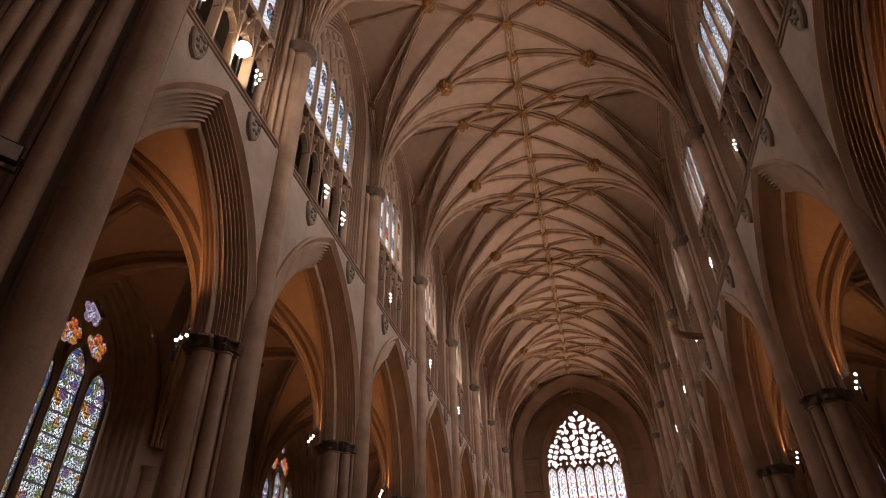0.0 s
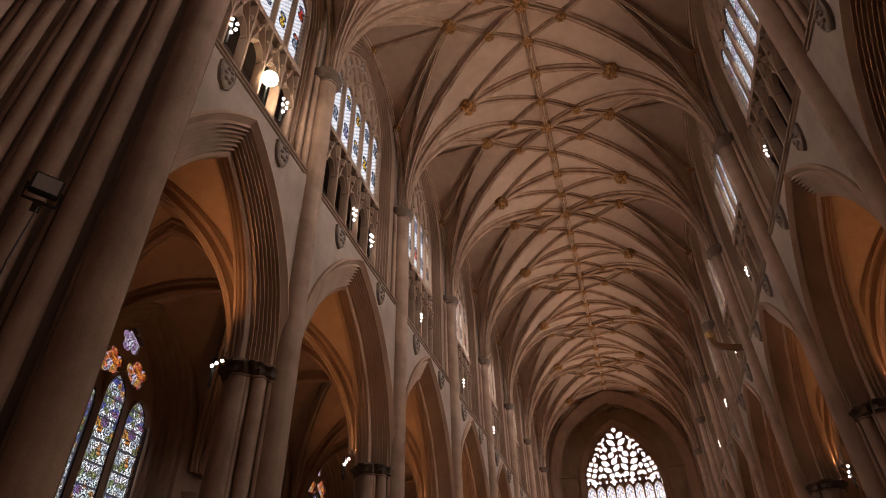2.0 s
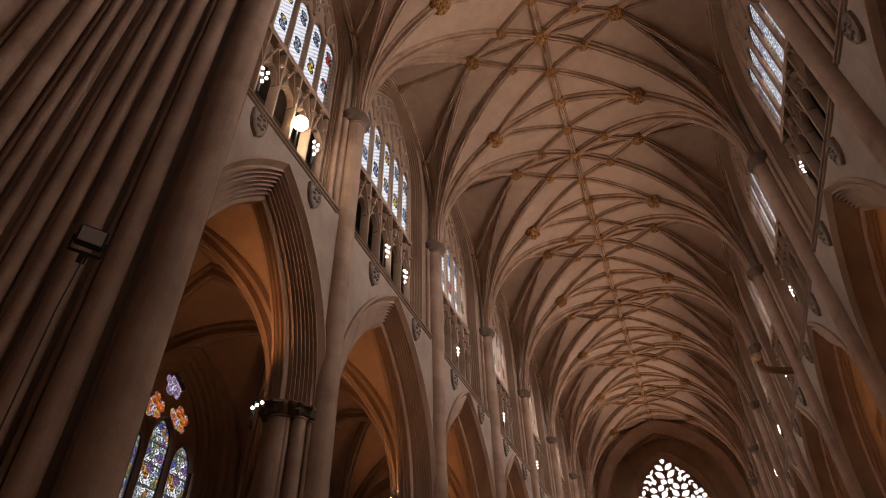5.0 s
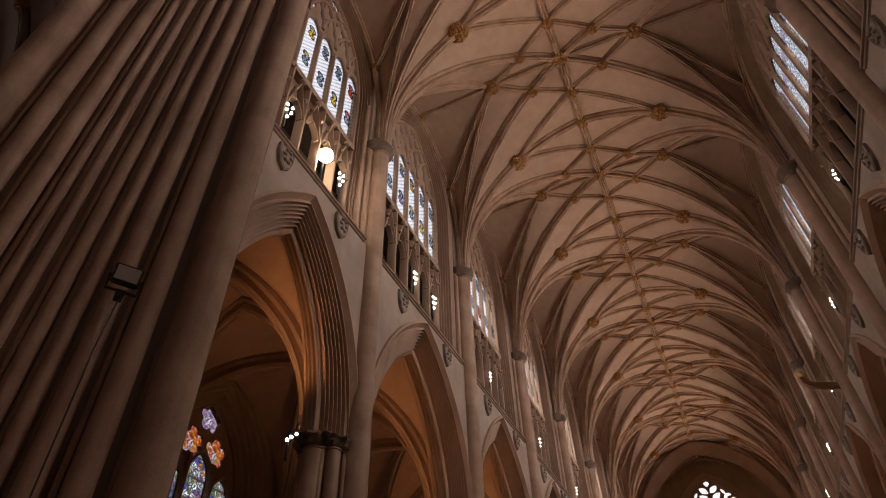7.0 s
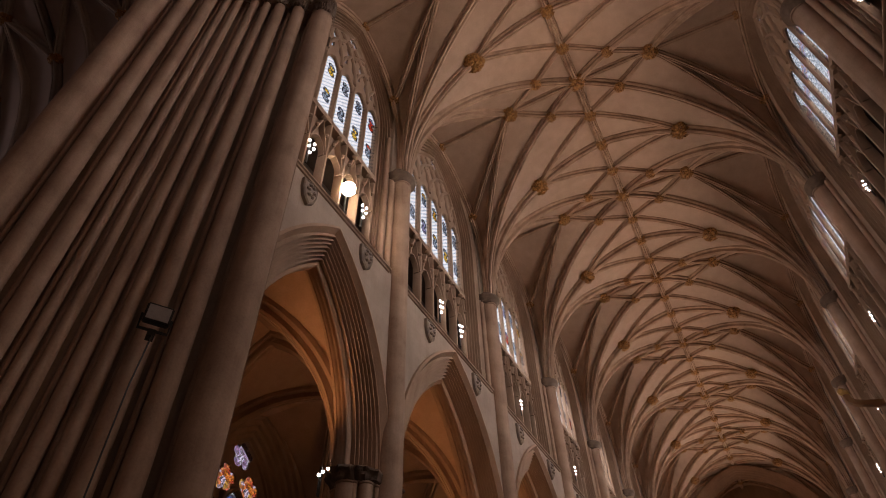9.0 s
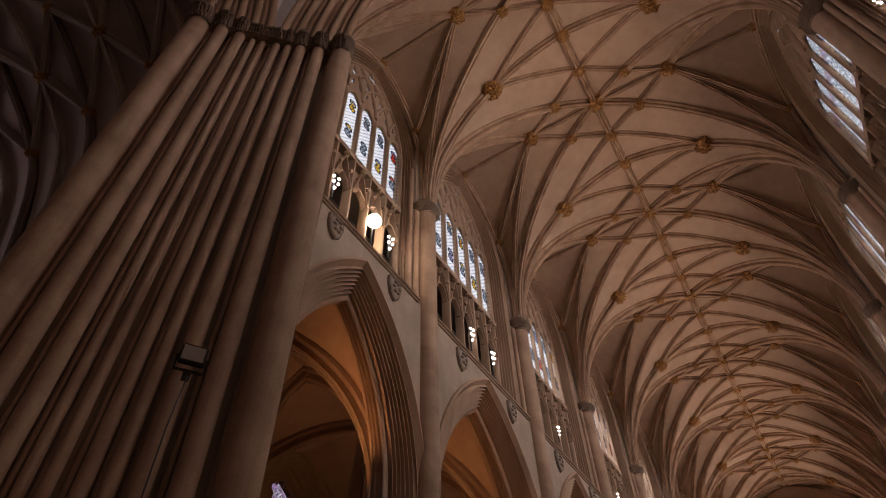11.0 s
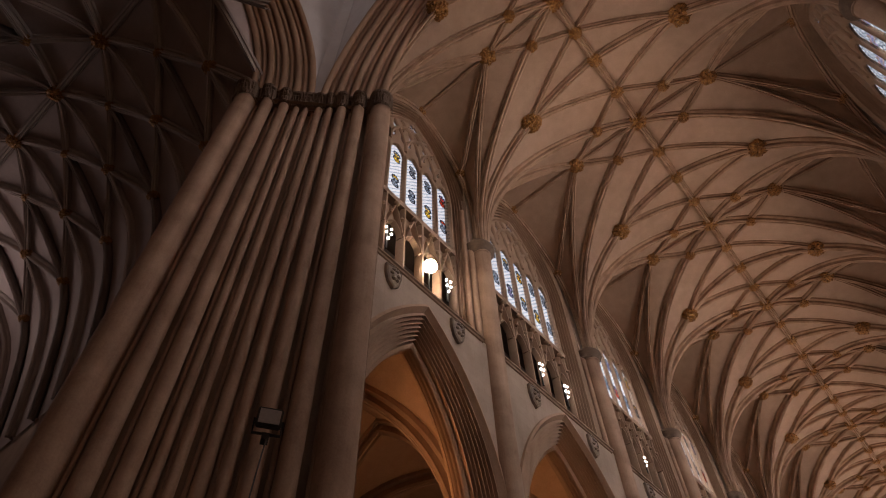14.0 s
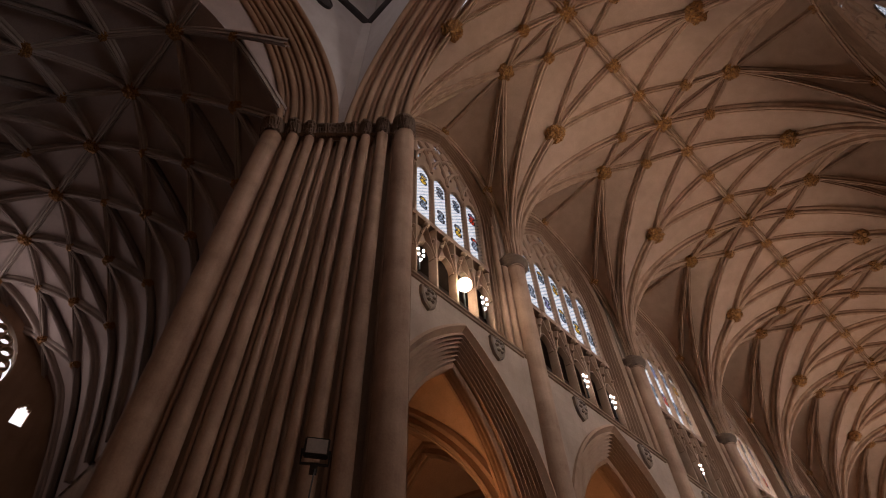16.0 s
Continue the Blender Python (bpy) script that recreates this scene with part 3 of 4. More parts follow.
def build_pier():
    pier = empty("nave_pier", "clustered limestone pier with carved foliage capital", "pier", "nave piers", "structure")
    cx = 8.34
    spots = []
    for k in range(16):
        a = 2 * math.pi * k / 16
        if k == 8:
            continue
        r, R = ((0.27, 0.6) if k else (0.25, 0.48)) if k % 4 == 0 else ((0.19, 0.6) if k % 2 == 0 else (0.065, 0.66))
        spots.append((cx + R * math.cos(a), R * math.sin(a), r))
    bm = bmesh.new()
    lathe(bm, cx, 0, [(0.56, 0), (0.56, ZARC)], 32)
    for v in bm.verts:
        v.co.y *= 1.36
    part("core", bm, STONE, pier)
    for x, y, r in spots:
        bm = bmesh.new()
        lathe(bm, x, y * 1.36, [(r + 0.1, 0), (r + 0.1, 0.5), (r, 0.7), (r, ZARC - 0.42), (r + 0.025, ZARC - 0.4), (r + 0.025, ZARC - 0.36), (r, ZARC - 0.34)], 14)
        part("shaft", bm, SHAFT, pier)
    bm = bmesh.new()
    rows = []
    for z, g in ((ZARC + dz - 9.5, g) for dz, g in ((9.14, 0.0), (9.18, 0.05), (9.26, 0.06), (9.34, 0.09), (9.38, 0.14), (9.44, 0.15), (9.475, 0.1), (9.478, -0.6))):
        row = []
        for k in range(96):
            a = 2 * math.pi * k / 96
            lobe = max(r * 1.0 + math.hypot(x - cx, y) * math.cos(a - math.atan2(y, x - cx)) if abs((a - math.atan2(y, x - cx) + math.pi) % (2 * math.pi) - math.pi) < 0.35 else 0 for x, y, r in spots)
            rr = max(lobe, 0.66) * 0.98 + g + (0.09 * noise.noise(Vector((math.cos(a) * 7, math.sin(a) * 7, z * 7))) if g < 0.25 else 0)
            row.append((cx + rr * math.cos(a), 1.3 * rr * math.sin(a), z))
        rows.append(row)
    skin(bm, rows, closed=True)
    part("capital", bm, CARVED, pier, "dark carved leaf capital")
    # vault shaft with its fillets and foliage capital
    bm = bmesh.new()
    lathe(bm, XS, 0, [(0.36, 0), (0.36, ZCAP - 0.4), (0.4, ZCAP - 0.38), (0.4, ZCAP - 0.32), (0.36, ZCAP - 0.3)], 20)
    part("vault_shaft", bm, SHAFT, pier, "tall plain round vault shaft")
    for s in (-1, 1):
        bm = bmesh.new()
        lathe(bm, XS + 0.2, s * 0.42, [(0.12, ZARC), (0.12, ZCAP - 0.3)], 10)
        part("side_shaft", bm, SHAFT, pier)
        bm = bmesh.new()
        lathe(bm, XS + 0.36, s * 0.62, [(0.1, ZSTRING), (0.1, 24.0)], 10)
        part("wall_shaft", bm, SHAFT, pier)
    bm = bmesh.new()
    rows = []
    for z, g in ((ZCAP + dz - 21.0, g) for dz, g in ((20.62, 0.36), (20.7, 0.44), (20.82, 0.46), (20.95, 0.55), (21.0, 0.58), (21.1, 0.58), (21.14, 0.5))):
        rows.append([(XS + 0.05 + (g + 0.05 * noise.noise(Vector((k * 0.9, z * 9, 3)))) * math.cos(2 * math.pi * k / 32), 1.15 * (g + 0.05 * noise.noise(Vector((k * 0.9, z * 9, 8)))) * math.sin(2 * math.pi * k / 32), z) for k in range(32)])
    skin(bm, rows, closed=True)
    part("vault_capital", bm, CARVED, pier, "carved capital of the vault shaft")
    bm = bmesh.new()
    box(bm, XS + 0.2, 9.0, -0.3, 0.3, ZARC, ZSTRING)
    box(bm, XS + 0.2, 9.0, -0.5, 0.5, ZSTRING, 26.0)
    part("pier_wall", bm, WALL, pier)
    return pier


def turn(side, yc, ky=1.0):
    """Place of a wall bay: built facing the axis from +x, turned about for the other side."""
    return pose(0, yc, 0, 0, 0, 0 if side > 0 else 180) @ Matrix.Diagonal((1, ky, 1, 1))


HALF0 = (BOUNDS[1] - BOUNDS[0]) / 2
pier_proto = build_pier()
walls = {0: build_nave_wall(3.36, 15.3, HALF0), 1: build_nave_wall()}
windows = {-1: build_clerestory_window(GRISAILLE, "five-light clerestory window of pale grisaille glass with coloured medallions"),
           1: build_clerestory_window(DAPPLED, "five-light clerestory window of dappled blue-grey leaded glass")}
used = set()


def put(proto, m):
    """The first place takes the built thing itself, the others take copies."""
    if proto.name in used:
        return copy_thing(proto, m @ Matrix.Diagonal((*[1 / k for k in proto.scale], 1)))
    used.add(proto.name)
    proto.matrix_basis = m
    return proto


for i, (y0, y1) in enumerate(zip(BOUNDS, BOUNDS[1:])):
    for side in (-1, 1):
        yc, hy = (y0 + y1) / 2, (y1 - y0) / 2
        put(walls[min(i, 1)], turn(side, yc, 1.0 if i == 0 else hy / HALF))
        if i < len(BOUNDS) - 2:
            put(windows[side], turn(side, yc, 0.93 if i == 0 else hy / HALF))
        put(pier_proto, turn(side, y1))
bm = bmesh.new()
for s in (-1, 1):
    box(bm, min(s * 8.3, s * 8.9), max(s * 8.3, s * 8.9), BOUNDS[-2], BOUNDS[-1], ZSTRING, 30)
tagged(part("wall_tower", bm, STONE), "blind masonry beside the west towers", "wall", kind="structure")


# ---- aisles ----
XA0, XA1 = 9.0, 16.56
ZA = 15.6
aisle_mid = (XA0 + XA1) / 2
aisle = empty("aisle_ceiling", "quadripartite aisle vault with plain limewashed cells", "vault", kind="structure")
bm = bmesh.new()
AW = (XA1 - XA0) / 2
for y0, y1 in zip(BOUNDS, BOUNDS[1:]):
    yc, hy = (y0 + y1) / 2, (y1 - y0) / 2
    for side in (-1, 1):
        def g(X, Y, hy=hy):
            return vault_height(X, Y, hy, AW, ZARC, ZA, AW, 0.1, 1.0, 0.4)
        ribs = bmesh.new()
        for sx in (-1, 1):
            for sy in (-1, 1):
                rows = []
                for qx, qy in [(0, hy * (1 - k / 6)) for k in range(6)] + [(AW * k / 7, 0) for k in range(8)]:
                    row = [(side * aisle_mid + sx * AW, yc + sy * hy, ZARC)]
                    for k in range(1, 11):
                        u = (k / 10) ** 1.7
                        X, Y = AW + (qx - AW) * u, hy + (qy - hy) * u
                        row.append((side * aisle_mid + sx * X, yc + sy * Y, g(X, Y)))
                    rows.append(row)
                skin(bm, rows)

                def ff(x, y):
                    return g(abs(x - side * aisle_mid), min(hy, abs(y - yc)))
                S = (side * aisle_mid + sx * AW * 0.999, yc + sy * hy * 0.999)
                rib(ribs, S, (side * aisle_mid, yc), ff, AISLERIB, 14)
                if sy > 0:
                    rib(ribs, S, (side * aisle_mid, yc + hy * 0.999), ff, AISLERIB, 14)
        part("aisle_ribs", ribs, ARCHSTONE, aisle)
        shared("boss", BOSSES[1], aisle, Matrix.LocRotScale((side * aisle_mid, yc, ZA - 0.2), None, (0.3, 0.3, 0.3)))
part("aisle_web", bm, AISLEWEB, aisle)


def build_aisle_window():
    win = empty("aisle_window", "three-light aisle window of richly coloured figure glass", "window", "aisle windows", "structure")
    xi, xg = 16.5, 17.4
    zs, c, hw = 10.9, 1.2, 2.1
    bm = bmesh.new()
    arch_band(bm, rolls(3.3, xi, 2.15, xg - 0.1, 5, 0.06) + [(2.12, xg + 0.3)], 2.0, zs, 2.6, 14)
    part("reveal", bm, STONE, win, "moulded window reveal")
    bm = bmesh.new()
    line = pointed(3.3, 2.0, zs, 2.6, 18)
    skin(bm, [[(xi, y, z) for y, z in line], [(xi, y, 16.5) for y, z in line]])
    for s in (-1, 1):
        skin(bm, [[(xi, s * 3.3, 0), (xi, s * HALF, 0)], [(xi, s * 3.3, 16.5), (xi, s * HALF, 16.5)]])
        box(bm, xi + 0.03, xi + 0.8, min(s * 3.34, s * HALF), max(s * 3.34, s * HALF), 0, 16.5)
    skin(bm, [[(xi, -3.3, 0), (xi, 3.3, 0)], [(xi, -3.3, 2.6), (xi, 3.3, 2.6)], [(xg + 0.3, -3.3, 2.6), (xg + 0.3, 3.3, 2.6)]])
    part("aisle_wall", bm, STONE, win)
    bm = bmesh.new()
    for y in (-0.67, 0.67):
        bar(bm, [(y, 2.6), (y, 12.2)], 0.2, 0.3, xg)
    foils = []
    for ym, zc, r in ((-0.68, 12.75, 0.56), (0.68, 12.75, 0.56), (0.0, 13.95, 0.56)):
        for k in range(5):
            a = math.pi / 2 + 2 * math.pi * k / 5
            foils.append((ym + 0.36 * math.cos(a), zc + 0.36 * math.sin(a), 0.235))
        foils.append((ym, zc, 0.27))
    for y0, y1, z in ((-1.95, -0.72, 11.0), (-0.62, 0.62, 11.55), (0.72, 1.95, 11.0)):
        bar(bm, light_head(y0, y1, z), 0.16, 0.25, xg)
    part("tracery", bm, STONE, win, "stone tracery")
    bm = bmesh.new()
    lights = ((-2.12, -0.77, 11.0), (-0.57, 0.57, 11.55), (0.77, 2.12, 11.0))

    def solid(y, z):
        if (abs(y) + 2.0) ** 2 + (z - zs) ** 2 > 4.25 ** 2:
            return False
        return not (any(in_head(y, z, *q) for q in lights) or any((y - a) ** 2 + (z - b) ** 2 < r * r for a, b, r in foils))
    plate(bm, xg + 0.02, -2.3, 2.3, zs, 14.8, solid)
    part("tracery_plate", bm, STONE, win)
    for y, z, mat in ((-0.68, 12.75, FOIL), (0.68, 12.75, FOIL), (0.0, 13.95, LILAC)):
        b2 = bmesh.new()
        bmesh.ops.create_circle(b2, cap_ends=True, radius=0.64, segments=20, matrix=Matrix.Rotation(math.pi / 2, 4, "Y"))
        o = part("foil_pane", b2, mat, win, at=pose(xg + 0.09, y, z))
        o.visible_shadow = False
    for y0, y1, z in ((-2.12, -0.77, 11.0), (-0.57, 0.57, 11.55), (0.77, 2.12, 11.0)):
        b2 = bmesh.new()
        ym = (y0 + y1) / 2
        b2.faces.new([b2.verts.new((0, y - ym, zz - 2.6)) for y, zz in [(y1, 2.6)] + light_head(y0, y1, z) + [(y0, 2.6)]])
        o = part("pane", b2, FIGURES, win, "coloured figure glass", pose(xg + 0.05, ym, 2.6))
        o.visible_shadow = False
    return win


aw = build_aisle_window()
for y0, y1 in zip(BOUNDS, BOUNDS[1:]):
    for side in (-1, 1):
        put(aw, turn(side, (y0 + y1) / 2, (y1 - y0) / PITCH))
bm = bmesh.new()
for s in (-1, 1):
    for y in BOUNDS:
        lathe(bm, s * 16.5, y, [(0.35, 0), (0.35, ZARC - 0.2), (0.5, ZARC)], 12)
part("aisle_responds", bm, SHAFT, aisle)
# unseen slabs above the aisle vaults, added to keep sky light out
bm = bmesh.new()
for s in (-1, 1):
    box(bm, min(s * 10.4, s * 17.4), max(s * 10.4, s * 17.4), BOUNDS[0], BOUNDS[-1], 16.6, 16.8)
part("aisle_light_block", bm, TIMBER, aisle)

# ---- west front ----
west = empty("wall_west", "west wall with great curvilinear traceried window", "wall", kind="structure")
YW = WEST
bm = bmesh.new()


def west_pt(line, x_off=0.0):
    return [(y, YW + x_off, z) for y, z in line]


WS, WC, WH = 21.5, 3.2, 4.05
WH0 = 4.25  # the tracery's own grid
line = pointed(WH + 0.5, WC, WS, 8.0, 20)
skin(bm, [west_pt(line), [(y, YW, 31.5) for y, z in line]])
for s in (-1, 1):
    skin(bm, [[(s * (WH + 0.5), YW, 0), (s * 17, YW, 0)], [(s * (WH + 0.5), YW, 31.5), (s * 17, YW, 31.5)]])
skin(bm, [[(-5, YW, 0), (5, YW, 0)], [(-5, YW, 8.0), (5, YW, 8.0)]])
part("masonry", bm, STONE, west)
bm = bmesh.new()
rows = rolls(WH + 0.55, -0.25, WH, 0.5, 4, 0.05) + [(WH, 0.9)]
skin(bm, [west_pt(pointed(hw, WC, WS, 8.0, 16), x) for hw, x in rows])
part("reveal", bm, STONE, west)
# wide moulded arch at the west end of the vault
bm = bmesh.new()
for k in range(5):
    r0, yy = 7.05 - 0.13 * k, -6.2 + 0.28 * k
    sweep(bm, [(y, YW + yy, z) for y, z in pointed(r0, 1.9, ZCAP - 0.6, ZCAP - 6, 20)],
          [(-0.11, -0.3), (-0.11, 0.02), (-0.05, 0.1), (0, 0.13), (0.05, 0.1), (0.11, 0.02), (0.11, -0.3)], side=(0, 1, 0))
part("end_arch", bm, ARCHSTONE, west)
bm = bmesh.new()
for s in (-1, 1):
    for r in range(3):
        for k in range(5):
            y = s * (5.2 + 0.48 * k)
            z = 12 + r * 3.6
            sweep(bm, [(y + a, YW - 0.06, zz) for a, zz in pointed(0.2, 0.2, z + 2.4, z, 5)], [(-0.05, 0), (0, 0.1), (0.05, 0)], side=(0, 1, 0))
    for z in (15.4, 19.0, 22.6):
        box(bm, min(s * 4.9, s * 7.5), max(s * 4.9, s * 7.5), YW - 0.2, YW, z, z + 0.25)
part("blind_arcading", bm, STONE, west)


def wbar(bm, pts, w=0.16, d=0.3):
    sweep(bm, [(y, YW + 0.5, z) for y, z in pts], [(-w / 2, -d / 2), (-w * 0.2, d / 2), (w * 0.2, d / 2), (w / 2, -d / 2)], ref=(0, -1, 0), closed=True, caps=True)


bm = bmesh.new()
WL = WH * 2 / 8
for k in range(1, 8):
    wbar(bm, [(-WH + WL * k, 8.0), (-WH + WL * k, 21.15)], 0.17)
for k in range(8):
    y0 = -WH + WL * k
    wbar(bm, light_head(y0 + 0.04, y0 + WL - 0.04, 20.85), 0.13)
holes = []


def frond(y0, z0, y1, z1, w, pairs):
    """Leaf-shaped openings set in pairs on a stem, with one at its tip; w: half width."""
    dy, dz = y1 - y0, z1 - z0
    h, lean = math.hypot(dy, dz), math.atan2(-dy, dz)
    ca, sa = math.cos(lean), math.sin(lean)

    def put(y, z, a, hh, ww):
        holes.append((y0 + y * ca - z * sa, z0 + y * sa + z * ca, a + lean, hh, ww))
    step = h * 0.8 / pairs
    put(0, h - 0.3, 0, 0.78, min(0.56, w * 0.7))
    for k in range(pairs):
        q = w * (0.62 if k == 0 else 1.0 if k < pairs - 1 else 0.85)
        for s in (-1, 1):
            put(s * q * 0.52, step * (k + 0.5), -s * 0.85, q * 1.06, min(0.66, step * 0.88))


frond(0, 25.75, 0, 28.9, 1.2, 3)
for s in (-1, 1):
    frond(s * 0.75, 22.75, s * 1.5, 26.6, 1.02, 4)
    frond(s * 2.2, 22.4, s * 2.3, 24.3, 0.75, 1)
    frond(s * 3.75, 22.5, s * 2.75, 25.5, 0.62, 4)
    frond(s * 2.65, 25.45, s * 1.3, 27.7, 0.42, 3)
    for y in (0.3, 1.85, 2.6, 3.95):
        holes.append((s * y, 22.45, 0.0, 0.44, 0.26))
    holes.append((s * 0.2, 23.0, s * 0.4, 0.6, 0.34))
    holes.append((s * 0.22, 25.3, s * 0.3, 0.5, 0.3))
    for y in (1.06, 3.2):
        for a in range(4):
            holes.append((s * y + 0.21 * math.cos(a * math.pi / 2), 22.4 + 0.23 * math.sin(a * math.pi / 2), a * math.pi / 2 + math.pi / 2, 0.46, 0.34))


def west_solid(y, z):
    if (abs(y) + WC) ** 2 + (z - WS) ** 2 > (WH + WC + 0.05) ** 2:
        return False
    y, z = y * WH0 / WH, 22.0 + (z - WS) * 1.074
    wl = WH0 / 4
    if any(in_head(y, z, -WH0 + wl * k + 0.09, -WH0 + wl * (k + 1) - 0.09, 21.3) for k in range(8)):
        return False
    return not any(in_lens(y, z, *q) for q in holes)


flat = bmesh.new()
plate(flat, 0, -WH, WH, 20.75, 28.2, west_solid, 0.05, 0.15)
part("tracery_plate", flat, STONE, west, "heart-shaped curvilinear tracery", pose(0, YW + 0.5, 0, 0, 0, 90) @ Matrix.Diagonal((1, -1, 1, 1)))
part("tracery", bm, STONE, west, "heart-shaped curvilinear tracery")
for k in range(8):
    y0 = -WH + WL * k
    b2 = bmesh.new()
    b2.faces.new([b2.verts.new((y - y0 - WL / 2, 0, z - 8.0)) for y, z in [(y0 + WL, 8.0)] + light_head(y0, y0 + WL, 20.85) + [(y0, 8.0)]])
    part("pane", b2, PALE, west, at=pose(y0 + WL / 2, YW + 0.6, 8.0)).visible_shadow = False
b2 = bmesh.new()
b2.faces.new([b2.verts.new((y, 0, z)) for y, z in pointed(WH, WC, WS, 21.0, 14)])
part("tracery_pane", b2, CLEAR, west, at=pose(0, YW + 0.66, 0)).visible_shadow = False

# ---- crossing piers and arches ----
ZX = 22.0
YX = -4.0
FACE_R, FACE_L = Vector((-6.1, 5.88)), Vector((-9.69, 2.14))


def build_crossing_pier(sx, sy):
    """Great clustered pier; its face of shafts looks diagonally into the crossing."""
    pier = empty("crossing_pier", "massive clustered crossing pier of tall stone shafts", "pier", "crossing piers", "structure")
    u = (FACE_L - FACE_R)
    back = Vector((-0.721, 0.692))

    def P(s, off, z):
        q = FACE_R + u * s + back * off
        return Vector((sx * q.x, q.y if sy > 0 else 2 * YX - q.y, z))
    shafts = [(0.049, 0.36, 0.38), (0.195, 0.2, 0.34), (0.309, 0.17, 0.4), (0.389, 0.12, 0.44), (0.461, 0.13, 0.48), (0.548, 0.1, 0.5), (0.61, 0.1, 0.5), (0.691, 0.17, 0.44), (0.801, 0.2, 0.38), (0.947, 0.36, 0.42)]
    for s, r, off in shafts:
        bm = bmesh.new()
        rows = []
        for z in (0, 0.6, 0.8, 8, 15, ZX - 0.5, ZX - 0.3, ZX):
            c = P(s, off, z)
            rr = r + 0.1 if z < 0.7 else r
            rows.append([(c.x + rr * math.cos(k * math.pi / 9), c.y + rr * math.sin(k * math.pi / 9), z) for k in range(18)])
        skin(bm, rows, closed=True)
        part("shaft", bm, SHAFT, pier)
    for a, b in zip(shafts, shafts[1:]):
        bm = bmesh.new()
        c = P((a[0] + b[0]) / 2, max(a[2], b[2]) + 0.12, 0)
        lathe(bm, c.x, c.y, [(0.1, 0), (0.1, 0.6), (0.055, 0.8), (0.055, ZX - 0.4)], 8)
        part("fillet_shaft", bm, SHAFT, pier)
    bm = bmesh.new()
    outline = [(-0.02, 0.75), (0.12, 0.8), (0.24, 0.68), (0.34, 0.75), (0.5, 0.74), (0.66, 0.75), (0.76, 0.7), (0.88, 0.8), (1.0, 0.85), (0.95, 2.6), (0.5, 3.6), (0.05, 2.6)]
    skin(bm, [[P(s, o, z) for s, o in outline] for z in (0, 11, ZX)], closed=True)
    bm.faces.new([bm.verts.new(P(s, o, ZX - 0.46)) for s, o in [(-0.02, 0.2), (1.02, 0.2)] + outline[-4:]])
    part("core", bm, STONE, pier)
    bm = bmesh.new()
    rows = []
    for z, gz in ((ZX - 0.5, -0.03), (ZX - 0.44, 0.04), (ZX - 0.36, 0.02), (ZX - 0.28, 0.08), (ZX - 0.2, 0.1), (ZX - 0.12, 0.2), (ZX - 0.04, 0.22), (ZX, 0.3), (ZX + 0.1, 0.32), (ZX + 0.14, 0.24), (ZX + 0.2, 0.16)):
        row = []
        for k in range(321):
            s = -0.03 + 1.06 * k / 320
            near = max(math.sqrt(max(0, (r + 0.05) ** 2 - ((s - ss) * u.length) ** 2)) - off for ss, r, off in shafts)
            leaf_z = 0.0 if z > ZX - 0.02 else 1.0
            lump = 0.07 * noise.noise(Vector((k * 0.33, z * 11, 1))) + 0.06 * abs(noise.noise(Vector((k * 0.14, z * 6, 5))))
            row.append(P(s, -max(near, -0.4) - gz * 0.8 - lump * (0.35 + 0.65 * leaf_z), z))
        row += [P(1.03, 1.2, z), P(0.5, 2.0, z), P(-0.03, 1.2, z)]
        rows.append(row)
    skin(bm, rows, closed=True)
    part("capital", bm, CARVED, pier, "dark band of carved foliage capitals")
    return pier, P, shafts


